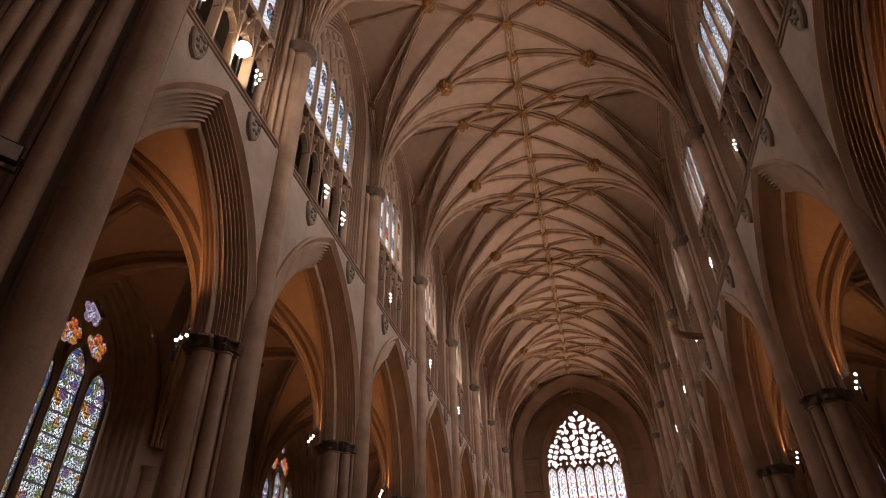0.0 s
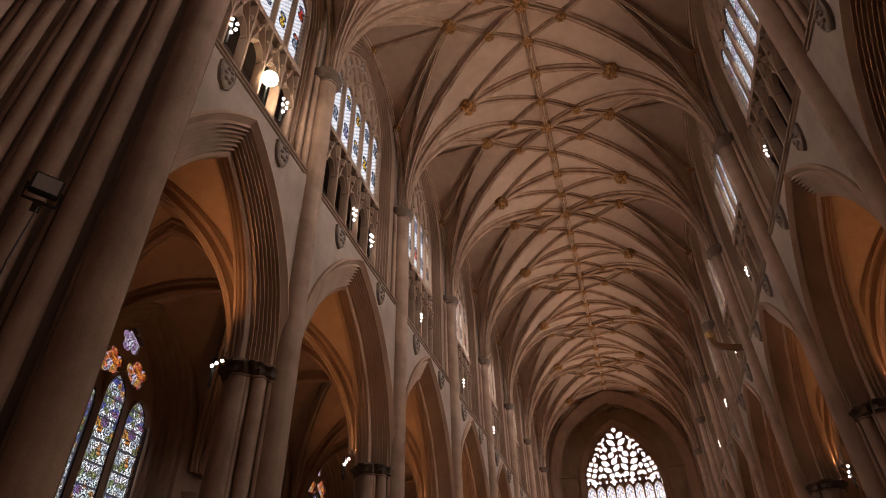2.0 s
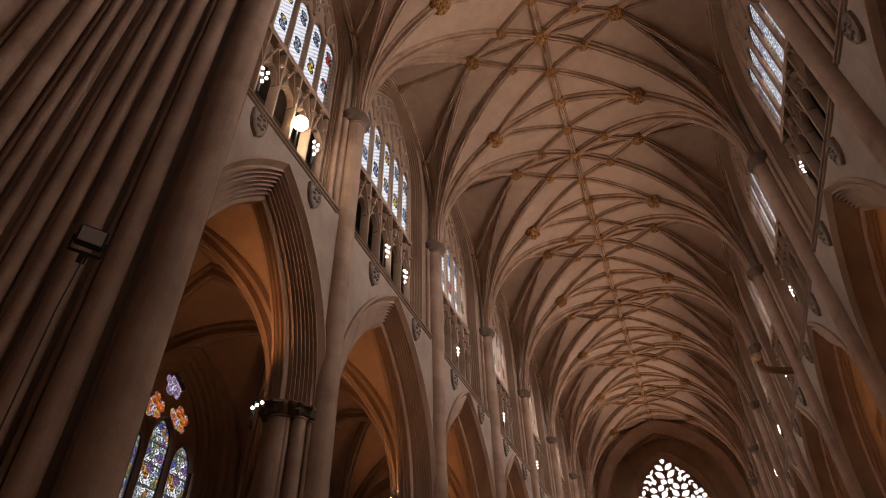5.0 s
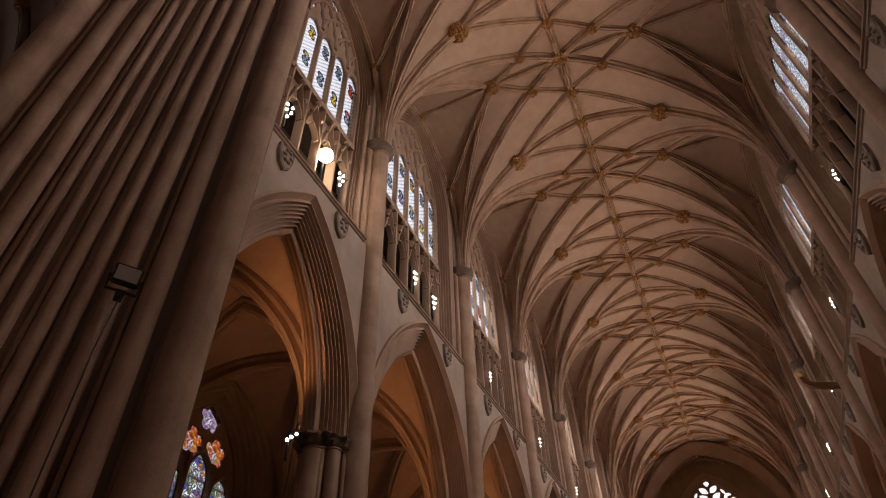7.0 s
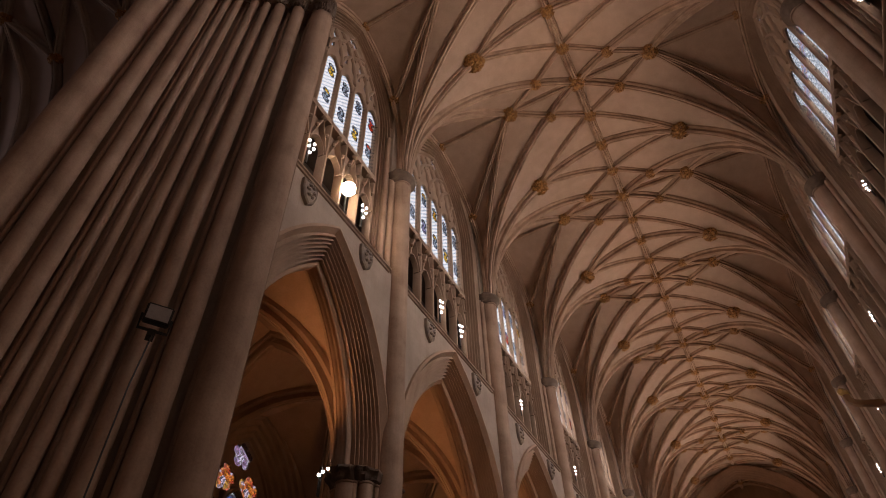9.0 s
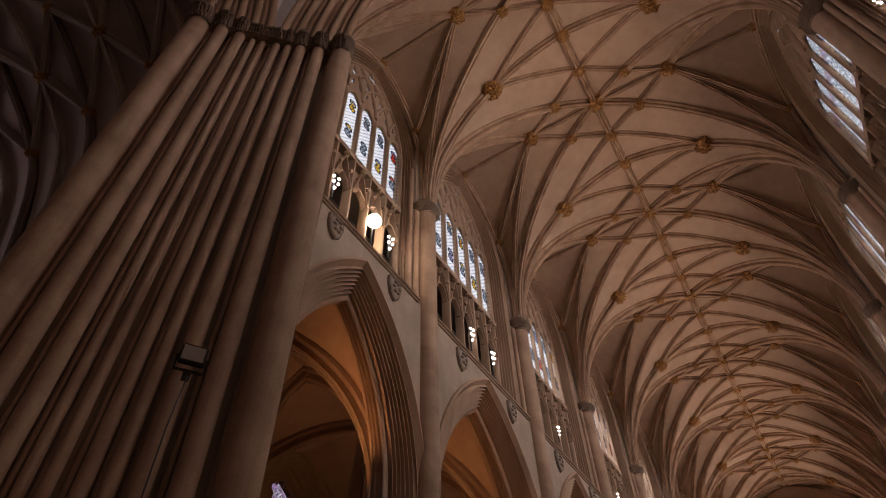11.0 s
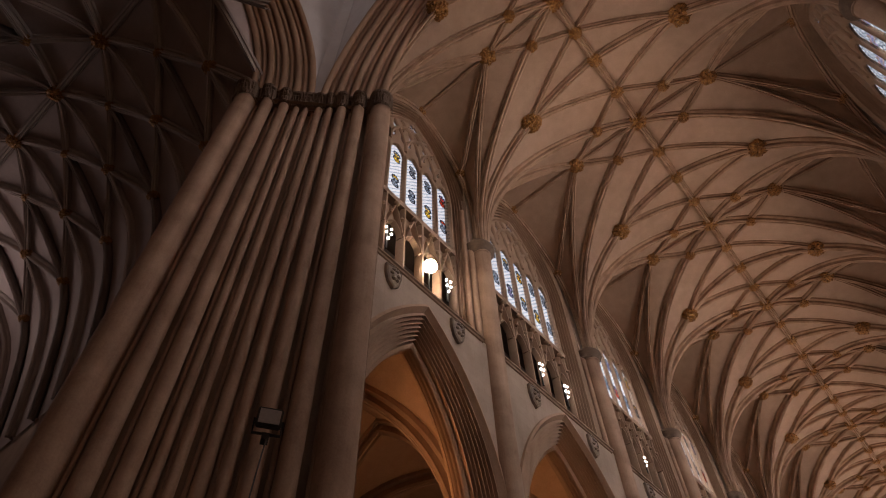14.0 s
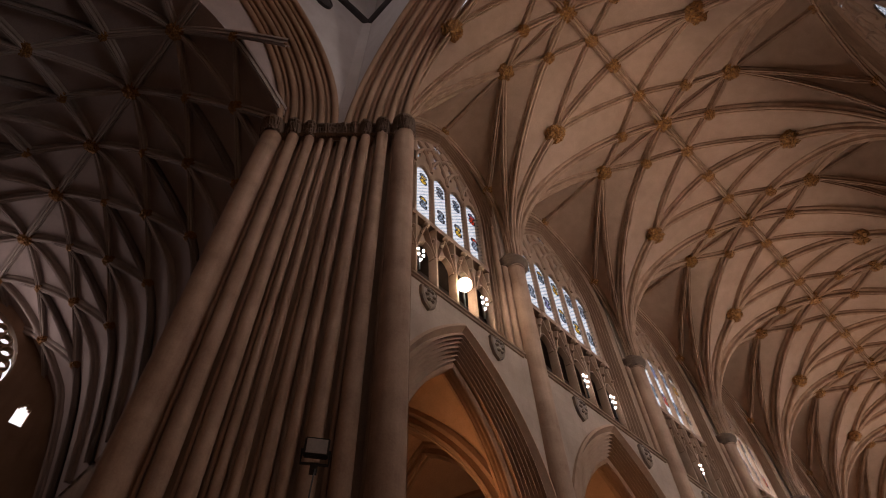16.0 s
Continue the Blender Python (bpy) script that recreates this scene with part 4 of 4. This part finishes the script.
def build_crossing_arch(P, sh, centre, axis, label):
    """One quarter-pair of moulded orders from a pier's shafts to the arch's crown."""
    arch = empty("crossing_arch", label, "arch", "crossing arches", "structure")
    bm = bmesh.new()
    lo, hi = sh[0][0], sh[-1][0]
    orders = []
    for k in range(17):
        v = k / 16
        s = lo + (hi - lo) * v
        orders.append((s, (0.15, 0.055, 0.1, 0.055)[k % 4], sh[0][2] + (sh[-1][2] - sh[0][2]) * v - (0.06, -0.05, 0.0, -0.05)[k % 4] + 0.02))
    for s, r, off in orders:
        foot = P(s, off, ZX)
        other = 2 * centre - foot[axis]
        half = abs(foot[axis] - centre)
        side = (0, 1, 0) if axis == 0 else (1, 0, 0)
        pts = []
        for w, z in pointed(half, 4.5, ZX + 0.1, ZX + 0.1, 22):
            q = foot.copy()
            q[axis] = centre + w * (1 if foot[axis] > centre else -1)
            q.z = z
            pts.append(q)
        ring = [(r * 0.9 * math.cos(k * math.pi / 5), r * 0.9 * math.sin(k * math.pi / 5)) for k in range(10)]
        sweep(bm, pts, ring, side=side, closed=True)
    # solid backing behind the rolls
    a, b = P(sh[0][0] - (hi - lo) * 0.04, sh[0][2] + 0.12, ZX), P(sh[-1][0] + (hi - lo) * 0.04, sh[-1][2] + 0.12, ZX)
    rows = []
    for k in range(7):
        q0 = a.lerp(b, k / 6)
        half = abs(q0[axis] - centre)
        row = []
        for w, z in pointed(half, 4.5, ZX + 0.1, ZX + 0.1, 22):
            q = q0.copy()
            q[axis] = centre + w * (1 if q0[axis] > centre else -1)
            q.z = z
            row.append(q)
        rows.append(row)
    skin(bm, rows)
    if axis == 1:
        skin(bm, [rows[0], [(-10.9, q.y, q.z) for q in rows[0]], [(-10.9, q.y, 40.0) for q in rows[0]]])
    part("orders", bm, ARCHSTONE, arch, "many moulded arch orders")
    # spandrel of the tower wall over the innermost order
    bm = bmesh.new()
    row = rows[-1]
    skin(bm, [row, [(q.x, q.y, 46.0) for q in row]])
    part("tower_spandrel", bm, PLASTER, arch, "whitewashed tower spandrel")
    return arch


pier_sw, P_sw, S_sw = build_crossing_pier(1, 1)
west_arch = build_crossing_arch(P_sw, S_sw[:5], 0.0, 0, "great west crossing arch of many moulded orders")
south_arch = build_crossing_arch(P_sw, S_sw[:4:-1], YX, 1, "great south crossing arch of many moulded orders")
pier_nw, P_nw, S_nw = build_crossing_pier(-1, 1)
pier_se, P_se, S_se = build_crossing_pier(1, -1)
pier_ne, P_ne, S_ne = build_crossing_pier(-1, -1)

bm = bmesh.new()
foot = P_sw(0.51, 0.75, ZX)
for s in (-1, 1):
    lathe(bm, s * foot.x, foot.y, [(0.35, ZX - 0.5), (0.35, 46)], 4)
tagged(part("tower_corner", bm, PLASTER), "whitewashed inner corner of the tower", "wall", kind="structure")
bm = bmesh.new()
ledge = [(-0.26, 0.0), (-0.22, 0.12), (-0.05, 0.24), (0.16, 0.28), (0.26, 0.22), (0.26, 0.0)]
sweep(bm, [(9, 4.55, 36.7), (-8.46, 4.55, 36.7)], ledge, ref=(0, -1, 0), caps=True)
sweep(bm, [(-8.46, 4.55, 36.7), (-8.46, -12, 36.7)], ledge, ref=(1, 0, 0), caps=True)
tagged(part("tower_ledge", bm, DARKPAINT), "dark moulded ledge round the tower", "ledge", kind="structure")
bm = bmesh.new()
skin(bm, [[(x, y * k, z * k) for y, z in [(0.55 * math.cos(t * math.pi / 10), 0.75 * math.sin(t * math.pi / 10)) for t in range(20)]] for x, k in ((0, 1.0), (0.16, 1.0), (0.2, 0.85), (0.14, 0.78), (0.2, 0.3), (0.22, 0.01))], closed=True)
tagged(part("carved_roundel", bm, DARKPAINT, at=pose(-8.44, 1.7, 34.2)), "dark carved oval roundel on the tower wall", "roundel")

# floodlight fixed on the crossing pier
flood = empty("floodlight", "small square floodlight on a bracket fixed to the pier", "floodlight")
fl = Vector((-6.55, 4.5, 7.75))
fm = Matrix.Translation(fl) @ Matrix.Rotation(radians(-122), 4, "Z") @ Matrix.Rotation(radians(-14), 4, "X")
bm = bmesh.new()
box(bm, -0.2, 0.2, -0.02, 0.14, -0.15, 0.15)
bmesh.ops.bevel(bm, geom=bm.edges[:], offset=0.02, segments=2, affect="EDGES")
part("housing", bm, BLACK, flood, at=fm)
bm = bmesh.new()
box(bm, -0.165, 0.165, 0.141, 0.155, -0.115, 0.115)
part("lens", bm, LENS, flood, "pale dusty glass front", at=fm)
bm = bmesh.new()
sweep(bm, [(-0.22, 0, 0), (-0.22, -0.05, -0.22), (0.22, -0.05, -0.22), (0.22, 0, 0)], [(-0.02, -0.02), (0.02, -0.02), (0.02, 0.02), (-0.02, 0.02)], ref=(0, 1, 0.01), closed=True, caps=True)
box(bm, -0.06, 0.06, -0.3, -0.02, -0.3, -0.2)
part("bracket", bm, BLACK, flood, at=fm)
bm = bmesh.new()
sweep(bm, [(0, -0.1, -0.2), (0.05, -0.12, -1.2), (0.03, -0.12, -4), (0.05, -0.12, -7)], [(0.012, 0), (0, 0.012), (-0.012, 0), (0, -0.012)], ref=(0, 1, 0), closed=True)
part("cable", bm, BLACK, flood, at=Matrix.Translation(fl) @ Matrix.Rotation(radians(-137), 4, "Z"))

# ---- south transept and its vault ----
transept = empty("transept_ceiling", "dark timber transept vault with lattice ribs and gilded bosses", "vault", kind="structure")
XT0, XT1, ZT = -9.9, -30.0, 27.3
YT, TW = -2.2, 7.3


def tz(y):
    """Height of the transept vault at y."""
    v = min(abs(y - YT), TW)
    return ZT - 0.3 * v ** 1.55 - max(0.0, v - 5.3) ** 2


def tmesh():
    bm = bmesh.new()
    ys = [YT + TW * (k / 24) for k in range(-24, 25)]
    skin(bm, [[(x, y, tz(y) + (0.0)) for y in ys] for x in (XT0, XT1)])
    skin(bm, [[(XT0, y, tz(y)) for y in ys], [(XT0, y, 36.0) for y in ys]])
    part("vault_web", bm, WOODVAULT, transept)
    step = 3.5
    xs = [-11.5 - step * k for k in range(6)]
    bm = bmesh.new()

    def trib(p, q, prof, n=6):
        rib(bm, p, q, lambda x, y: tz(y), prof, n, 0.001)
    trib((XT0, YT), (XT1, YT), RIBPROF, 4)
    for k, x in enumerate(xs):
        boss(x, YT, tz(YT) - 0.25, 0.36, transept)
        for s in (-1, 1):
            r2, r3, r4 = YT + s * 1.9, YT + s * 3.5, YT + s * 5.25
            trib((x, YT), (x, r3), THIN)
            trib((x, r3), (x, YT + s * TW), THIN, 10)
            for dx in (-step / 2, step / 2):
                trib((x, YT), (x + dx, r2), THIN)
                trib((x + dx, r2), (x, r3), THIN)
                trib((x, r3), (x + dx, r4), THIN)
                trib((x + dx, r4), (x + dx, YT + s * TW), THIN, 8)
                trib((x + dx, r2), (x + dx, r4), THIN)
                trib((x, YT), (x + dx * 2, r3), THIN, 8)
            boss(x + step / 2, r2, tz(r2) - 0.2, 0.25, transept)
            boss(x, r3, tz(r3) - 0.2, 0.3, transept)
            boss(x + step / 2, r4, tz(r4) - 0.2, 0.27, transept)
    part("vault_ribs", bm, TIMBERRIB, transept)


tmesh()
south = empty("wall_south", "south transept end wall with rose window and lancets", "wall", kind="structure")
bm = bmesh.new()
RZ, RR = 23.2, 3.2


def south_solid(y, z):
    if (y - YT) ** 2 + (z - RZ) ** 2 < RR * RR:
        return False
    return not any(in_head(y, z, YT + q - 0.27, YT + q + 0.27, 21.85, 0.3) and z > 20.85 for q in (-4.65, 4.65))


plate(bm, XT1, YT - 8, YT + 8, 11.3, 28.1, south_solid, 0.12, -0.4)
box(bm, XT1 - 0.3, XT1, YT - 14, YT + 14, 0, RZ - 11.9)
part("masonry", bm, STONE, south)
bm = bmesh.new()
rosebar = [(-0.1, -0.15), (-0.04, 0.15), (0.04, 0.15), (0.1, -0.15)]


def rbar(pts, w=1.0):
    sweep(bm, [(XT1 - 0.1, YT + y, RZ + z) for y, z in pts], [(a * w, b) for a, b in rosebar], ref=(1, 0, 0), closed=True, caps=True)


for k in range(24):
    a = 2 * math.pi * k / 24
    rbar([(0.5 * math.cos(a), 0.5 * math.sin(a)), (2.65 * math.cos(a), 2.65 * math.sin(a))], 0.9)
    b = a + math.pi / 24
    rbar([(2.65 * math.cos(b) + 0.3 * math.cos(t), 2.65 * math.sin(b) + 0.3 * math.sin(t)) for t in [j * math.pi / 5 for j in range(11)]], 0.8)
for r in (0.5, 1.45, 3.2):
    rbar([(r * math.cos(j * math.pi / 24), r * math.sin(j * math.pi / 24)) for j in range(49)], 1.2)
part("rose_tracery", bm, STONE, south, "wheel tracery of the rose window")
b2 = bmesh.new()
bmesh.ops.create_circle(b2, cap_ends=True, radius=RR, segments=48, matrix=Matrix.Rotation(math.pi / 2, 4, "Y"))
part("rose_pane", b2, CLEAR, south, at=pose(XT1 - 0.25, YT, RZ)).visible_shadow = False

# transept side walls, far walls, floor: plain closures
bm = bmesh.new()
for y in (YT + TW + 0.1, YT - TW - 0.1):
    skin(bm, [[(XT0 - 3, y, 0), (XT1, y, 0)], [(XT0 - 3, y, 19.2), (XT1, y, 19.2)]])
part("transept_walls", bm, STONE, south)
# unseen walls and lids, added to stop sun and sky leaking in
close = empty("wall_east", "unseen plain masonry added to keep outside light off the crossing", "wall", kind="structure")
bm = bmesh.new()
skin(bm, [[(14, -14, 0), (-31, -14, 0)], [(14, -14, 46), (-31, -14, 46)]])
skin(bm, [[(-13, -14, 28), (-13, 7, 28)], [(-13, -14, 46), (-13, 7, 46)]])
for y in (YX + TW + 0.1, YX - TW - 0.1):
    skin(bm, [[(11, y, 0), (33, y, 0)], [(11, y, 28), (33, y, 28)]])
skin(bm, [[(9, YX - 9, 28), (9, YX + 9, 28)], [(33, YX - 9, 28), (33, YX + 9, 28)], [(33, YX - 9, 0), (33, YX + 9, 0)]])
skin(bm, [[(9.6, YX - 8, 28), (9.6, YX - 8, 46)], [(9.6, YX + 8, 28), (9.6, YX + 8, 46)]])
skin(bm, [[(-13, -14, 46), (13, -14, 46)], [(-13, 7, 46), (13, 7, 46)]])
for s in (-1, 1):
    skin(bm, [[(s * 9, 4.6, 0), (s * 17, 4.6, 0)], [(s * 9, 4.6, 32), (s * 17, 4.6, 32)]])
part("masonry", bm, STONE, close)
bm = bmesh.new()
box(bm, -40, 34, -15, YW + 1, -0.3, 0)
tagged(part("floor", bm, FLOOR), "worn stone flag floor", "floor", kind="structure")

# ---- shields on the spandrels ----
bm = bmesh.new()
out = [(0, -0.48), (0.22, -0.28), (0.32, 0.05), (0.32, 0.42), (0.15, 0.45), (0, 0.5), (-0.15, 0.45), (-0.32, 0.42), (-0.32, 0.05), (-0.22, -0.28)]
skin(bm, [[(x, y * k, z * k) for y, z in out] for x, k in ((0, 1.0), (-0.1, 1.0), (-0.14, 0.86), (-0.11, 0.8), (-0.15, 0.45), (-0.17, 0.01))], closed=True)
for k in range(6):
    bmesh.ops.create_icosphere(bm, subdivisions=1, radius=0.08, matrix=Matrix.Translation((-0.15, 0.13 * math.cos(k * 1.05), 0.05 + 0.22 * math.sin(k * 1.05))))
shield = tagged(part("heraldic_shield", bm, SHIELD), "small carved and painted stone shield on the spandrel", "shield", "spandrel shields")
first = True
for i, (y0, y1) in enumerate(zip(BOUNDS, BOUNDS[1:])):
    for side in (-1, 1):
        for s in (-1, 1):
            m = turn(side, (y0 + y1) / 2) @ pose(XFACE, s * (1.95 if i else 1.5), 15.27)
            if first:
                shield.matrix_basis = m
            else:
                copy_thing(shield, m)
            first = False

# ---- lamps ----
def spot(name, at, to, watts, angle, colour, size=0.15, blend=0.8):
    d = bpy.data.lights.new(name, "SPOT")
    d.energy, d.spot_size, d.spot_blend, d.color, d.shadow_soft_size = watts, radians(angle), blend, colour, size
    o = new(name, d)
    o.matrix_world = look(at, to)
    return o


def cluster(offsets, r, label, group):
    """A group of small round lamp heads on a bar."""
    thing = empty("lamp_cluster", label, "lamp", group)
    for y, z in offsets:
        bm = bmesh.new()
        bmesh.ops.create_uvsphere(bm, u_segments=12, v_segments=8, radius=r, matrix=Matrix.Translation((0, y, z)))
        part("lamp_head", bm, LAMP, thing, "glowing lamp head")
    bm = bmesh.new()
    zs = [z for _, z in offsets]
    box(bm, r, r + 0.06, -0.03, 0.03, min(zs) - 0.5, max(zs))
    part("stand", bm, BLACK, thing, "black lamp stand")
    return thing


tri = cluster([(-0.13, 0.3), (0.11, 0.22), (-0.13, 0.02), (0.09, -0.06), (0.0, -0.32)], 0.048, "cluster of round floodlamps in the triforium", "triforium lamps")
capl = cluster([(-0.2, 0.22), (0.0, 0.05), (0.16, -0.1)], 0.046, "row of small round spotlights beside the capital", "capital lamps")
first = True
for i, (y0, y1) in enumerate(zip(BOUNDS, BOUNDS[1:])):
    yc, ky = (y0 + y1) / 2, (y1 - y0) / PITCH
    for side in (-1, 1):
        for dy in (((-1.3, 1.85) if i == 0 else (0.1, 1.95) if i == 1 else (0.4,)) if side < 0 else (2.05,)):
            m = turn(side, yc) @ pose(8.12, dy * side, 18.25 if side < 0 else 18.6) @ Matrix.Scale((1.0 if i < 2 else 0.75) if side < 0 else 0.7, 4)
            if first:
                tri.matrix_basis = m
            else:
                copy_thing(tri, m)
            first = False
        if i == len(BOUNDS) - 2:
            continue
        # uplight from the triforium and skylight from the window
        spot("uplight", (side * 7.5, yc + 1.0, 17.9), (side * -3.0, yc + 0.3, 29.5), UPLIGHT_W * (0.92, 0.92, 0.96, 1.0, 1.05, 1.1, 1.15, 1.15)[i] * (1.2 if side > 0 else 0.72), 64, (1.0, 0.82, 0.69), 0.3, 0.9)
        d = bpy.data.lights.new("window_light", "AREA")
        d.shape, d.size, d.size_y, d.energy, d.color = "RECTANGLE", 4.2, 3.4, WINDOW_W * (0.4 if side < 0 else 1.5), (1.0, 0.95, 0.9)
        d.spread = radians(110)
        new("window_light", d).matrix_world = look((side * 8.6, yc, 22.9), (0, yc, 20.0))
        d = bpy.data.lights.new("aisle_window_light", "AREA")
        d.shape, d.size, d.size_y, d.energy, d.color = "RECTANGLE", 3.6, 9.0, AISLE_W, (1.0, 0.82, 0.64)
        new("aisle_window_light", d).matrix_world = look((side * 17.25, yc, 8.2), (0, yc, 7.0))
for y in BOUNDS[:-1]:
    for side in (-1, 1):
        put(capl, turn(side, y) @ pose(9.35, -0.55 * side, ZARC + 0.28))
        spot("capital_light", (side * 9.7, y - 0.75, ZARC + 0.55), (side * 12.2, y - 4.2, 15.4), CAPITAL_W, 100, (1.0, 0.5, 0.2), 0.1)

# rose and west window light; first is added warm fill without a window
for at, to, w, h, watts, tone in (((32.5, YX, 16), (0, YX, 14), 9, 16, 230, (1.0, 0.6, 0.37)), ((-29.7, YT, 23.2), (-10, YT, 22), 5.4, 5.4, 75, (1.0, 0.85, 0.8)),
                                  ((0, YW + 1.2, 18), (0, 0, 16), 8, 18, 600, (1.0, 0.78, 0.6)),
                                  # added tower lamps, in place of unseen lantern windows that aren't built
                                  ((8.7, YX, 38), (-4, YX, 24), 6, 8, 250, (1.0, 0.88, 0.84)), ((-8.7, YX, 38), (4, YX, 24), 6, 8, 170, (1.0, 0.88, 0.84))):
    d = bpy.data.lights.new("window_or_fill_light", "AREA")
    d.shape, d.size, d.size_y, d.energy, d.color = "RECTANGLE", w, h, watts, tone
    new("window_or_fill_light", d).matrix_world = look(at, to)

for y in BOUNDS[:-1]:
    for side in (-1, 1):
        spot("arch_light", (side * 9.15, y - 0.7, ZARC + 0.3), (side * 8.45, y - 1.6, 13.6), 40, 80, (1.0, 0.55, 0.25), 0.05)
        spot("arch_light", (side * 9.3, y + (1.0 if y > 7 else 3.2), ZARC + 0.3), (side * 8.5, y + 6.4, 13.2), 125 if side < 0 else 85, 75, (1.0, 0.52, 0.23), 0.05)

# floodlight that shines straight at the crossing
star = empty("bright_floodlight", "dazzling round floodlight in the triforium", "floodlight")
bm = bmesh.new()
bmesh.ops.create_uvsphere(bm, u_segments=24, v_segments=16, radius=0.25)
part("lamp_head", bm, SUNLAMP, star, at=pose(-7.9, 10.15, 18.0))
bm = bmesh.new()
box(bm, -7.98, -7.94, 10.12, 10.18, 16.0, 17.75)
part("stand", bm, BLACK, star)

# ---- gilded beam head on the north side ----
beam = empty("dragon_beam", "projecting carved dragon-headed oak beam with gilding", "carved beam")
BY = 31.5
bm = bmesh.new()
sweep(bm, [(8.0, BY, 16.42), (7.4, BY, 16.5), (6.9, BY, 16.62), (6.5, BY, 16.76), (6.3, BY, 16.95), (6.24, BY, 17.25)],
      [(-0.12, -0.13), (0.12, -0.13), (0.15, 0), (0.12, 0.13), (-0.12, 0.13), (-0.15, 0)], side=(0, 1, 0), closed=True, caps=True)
part("neck", bm, REDOAK, beam, "reddish painted oak")
bm = bmesh.new()
bmesh.ops.create_icosphere(bm, subdivisions=3, radius=0.19)
for v in bm.verts:
    v.co.x *= 1.5
    v.co *= 1 + 0.25 * noise.noise(v.co * 6)
part("head", bm, GOLD, beam, "gilded carved head", pose(6.25, BY, 17.4, 0, 40, 0))
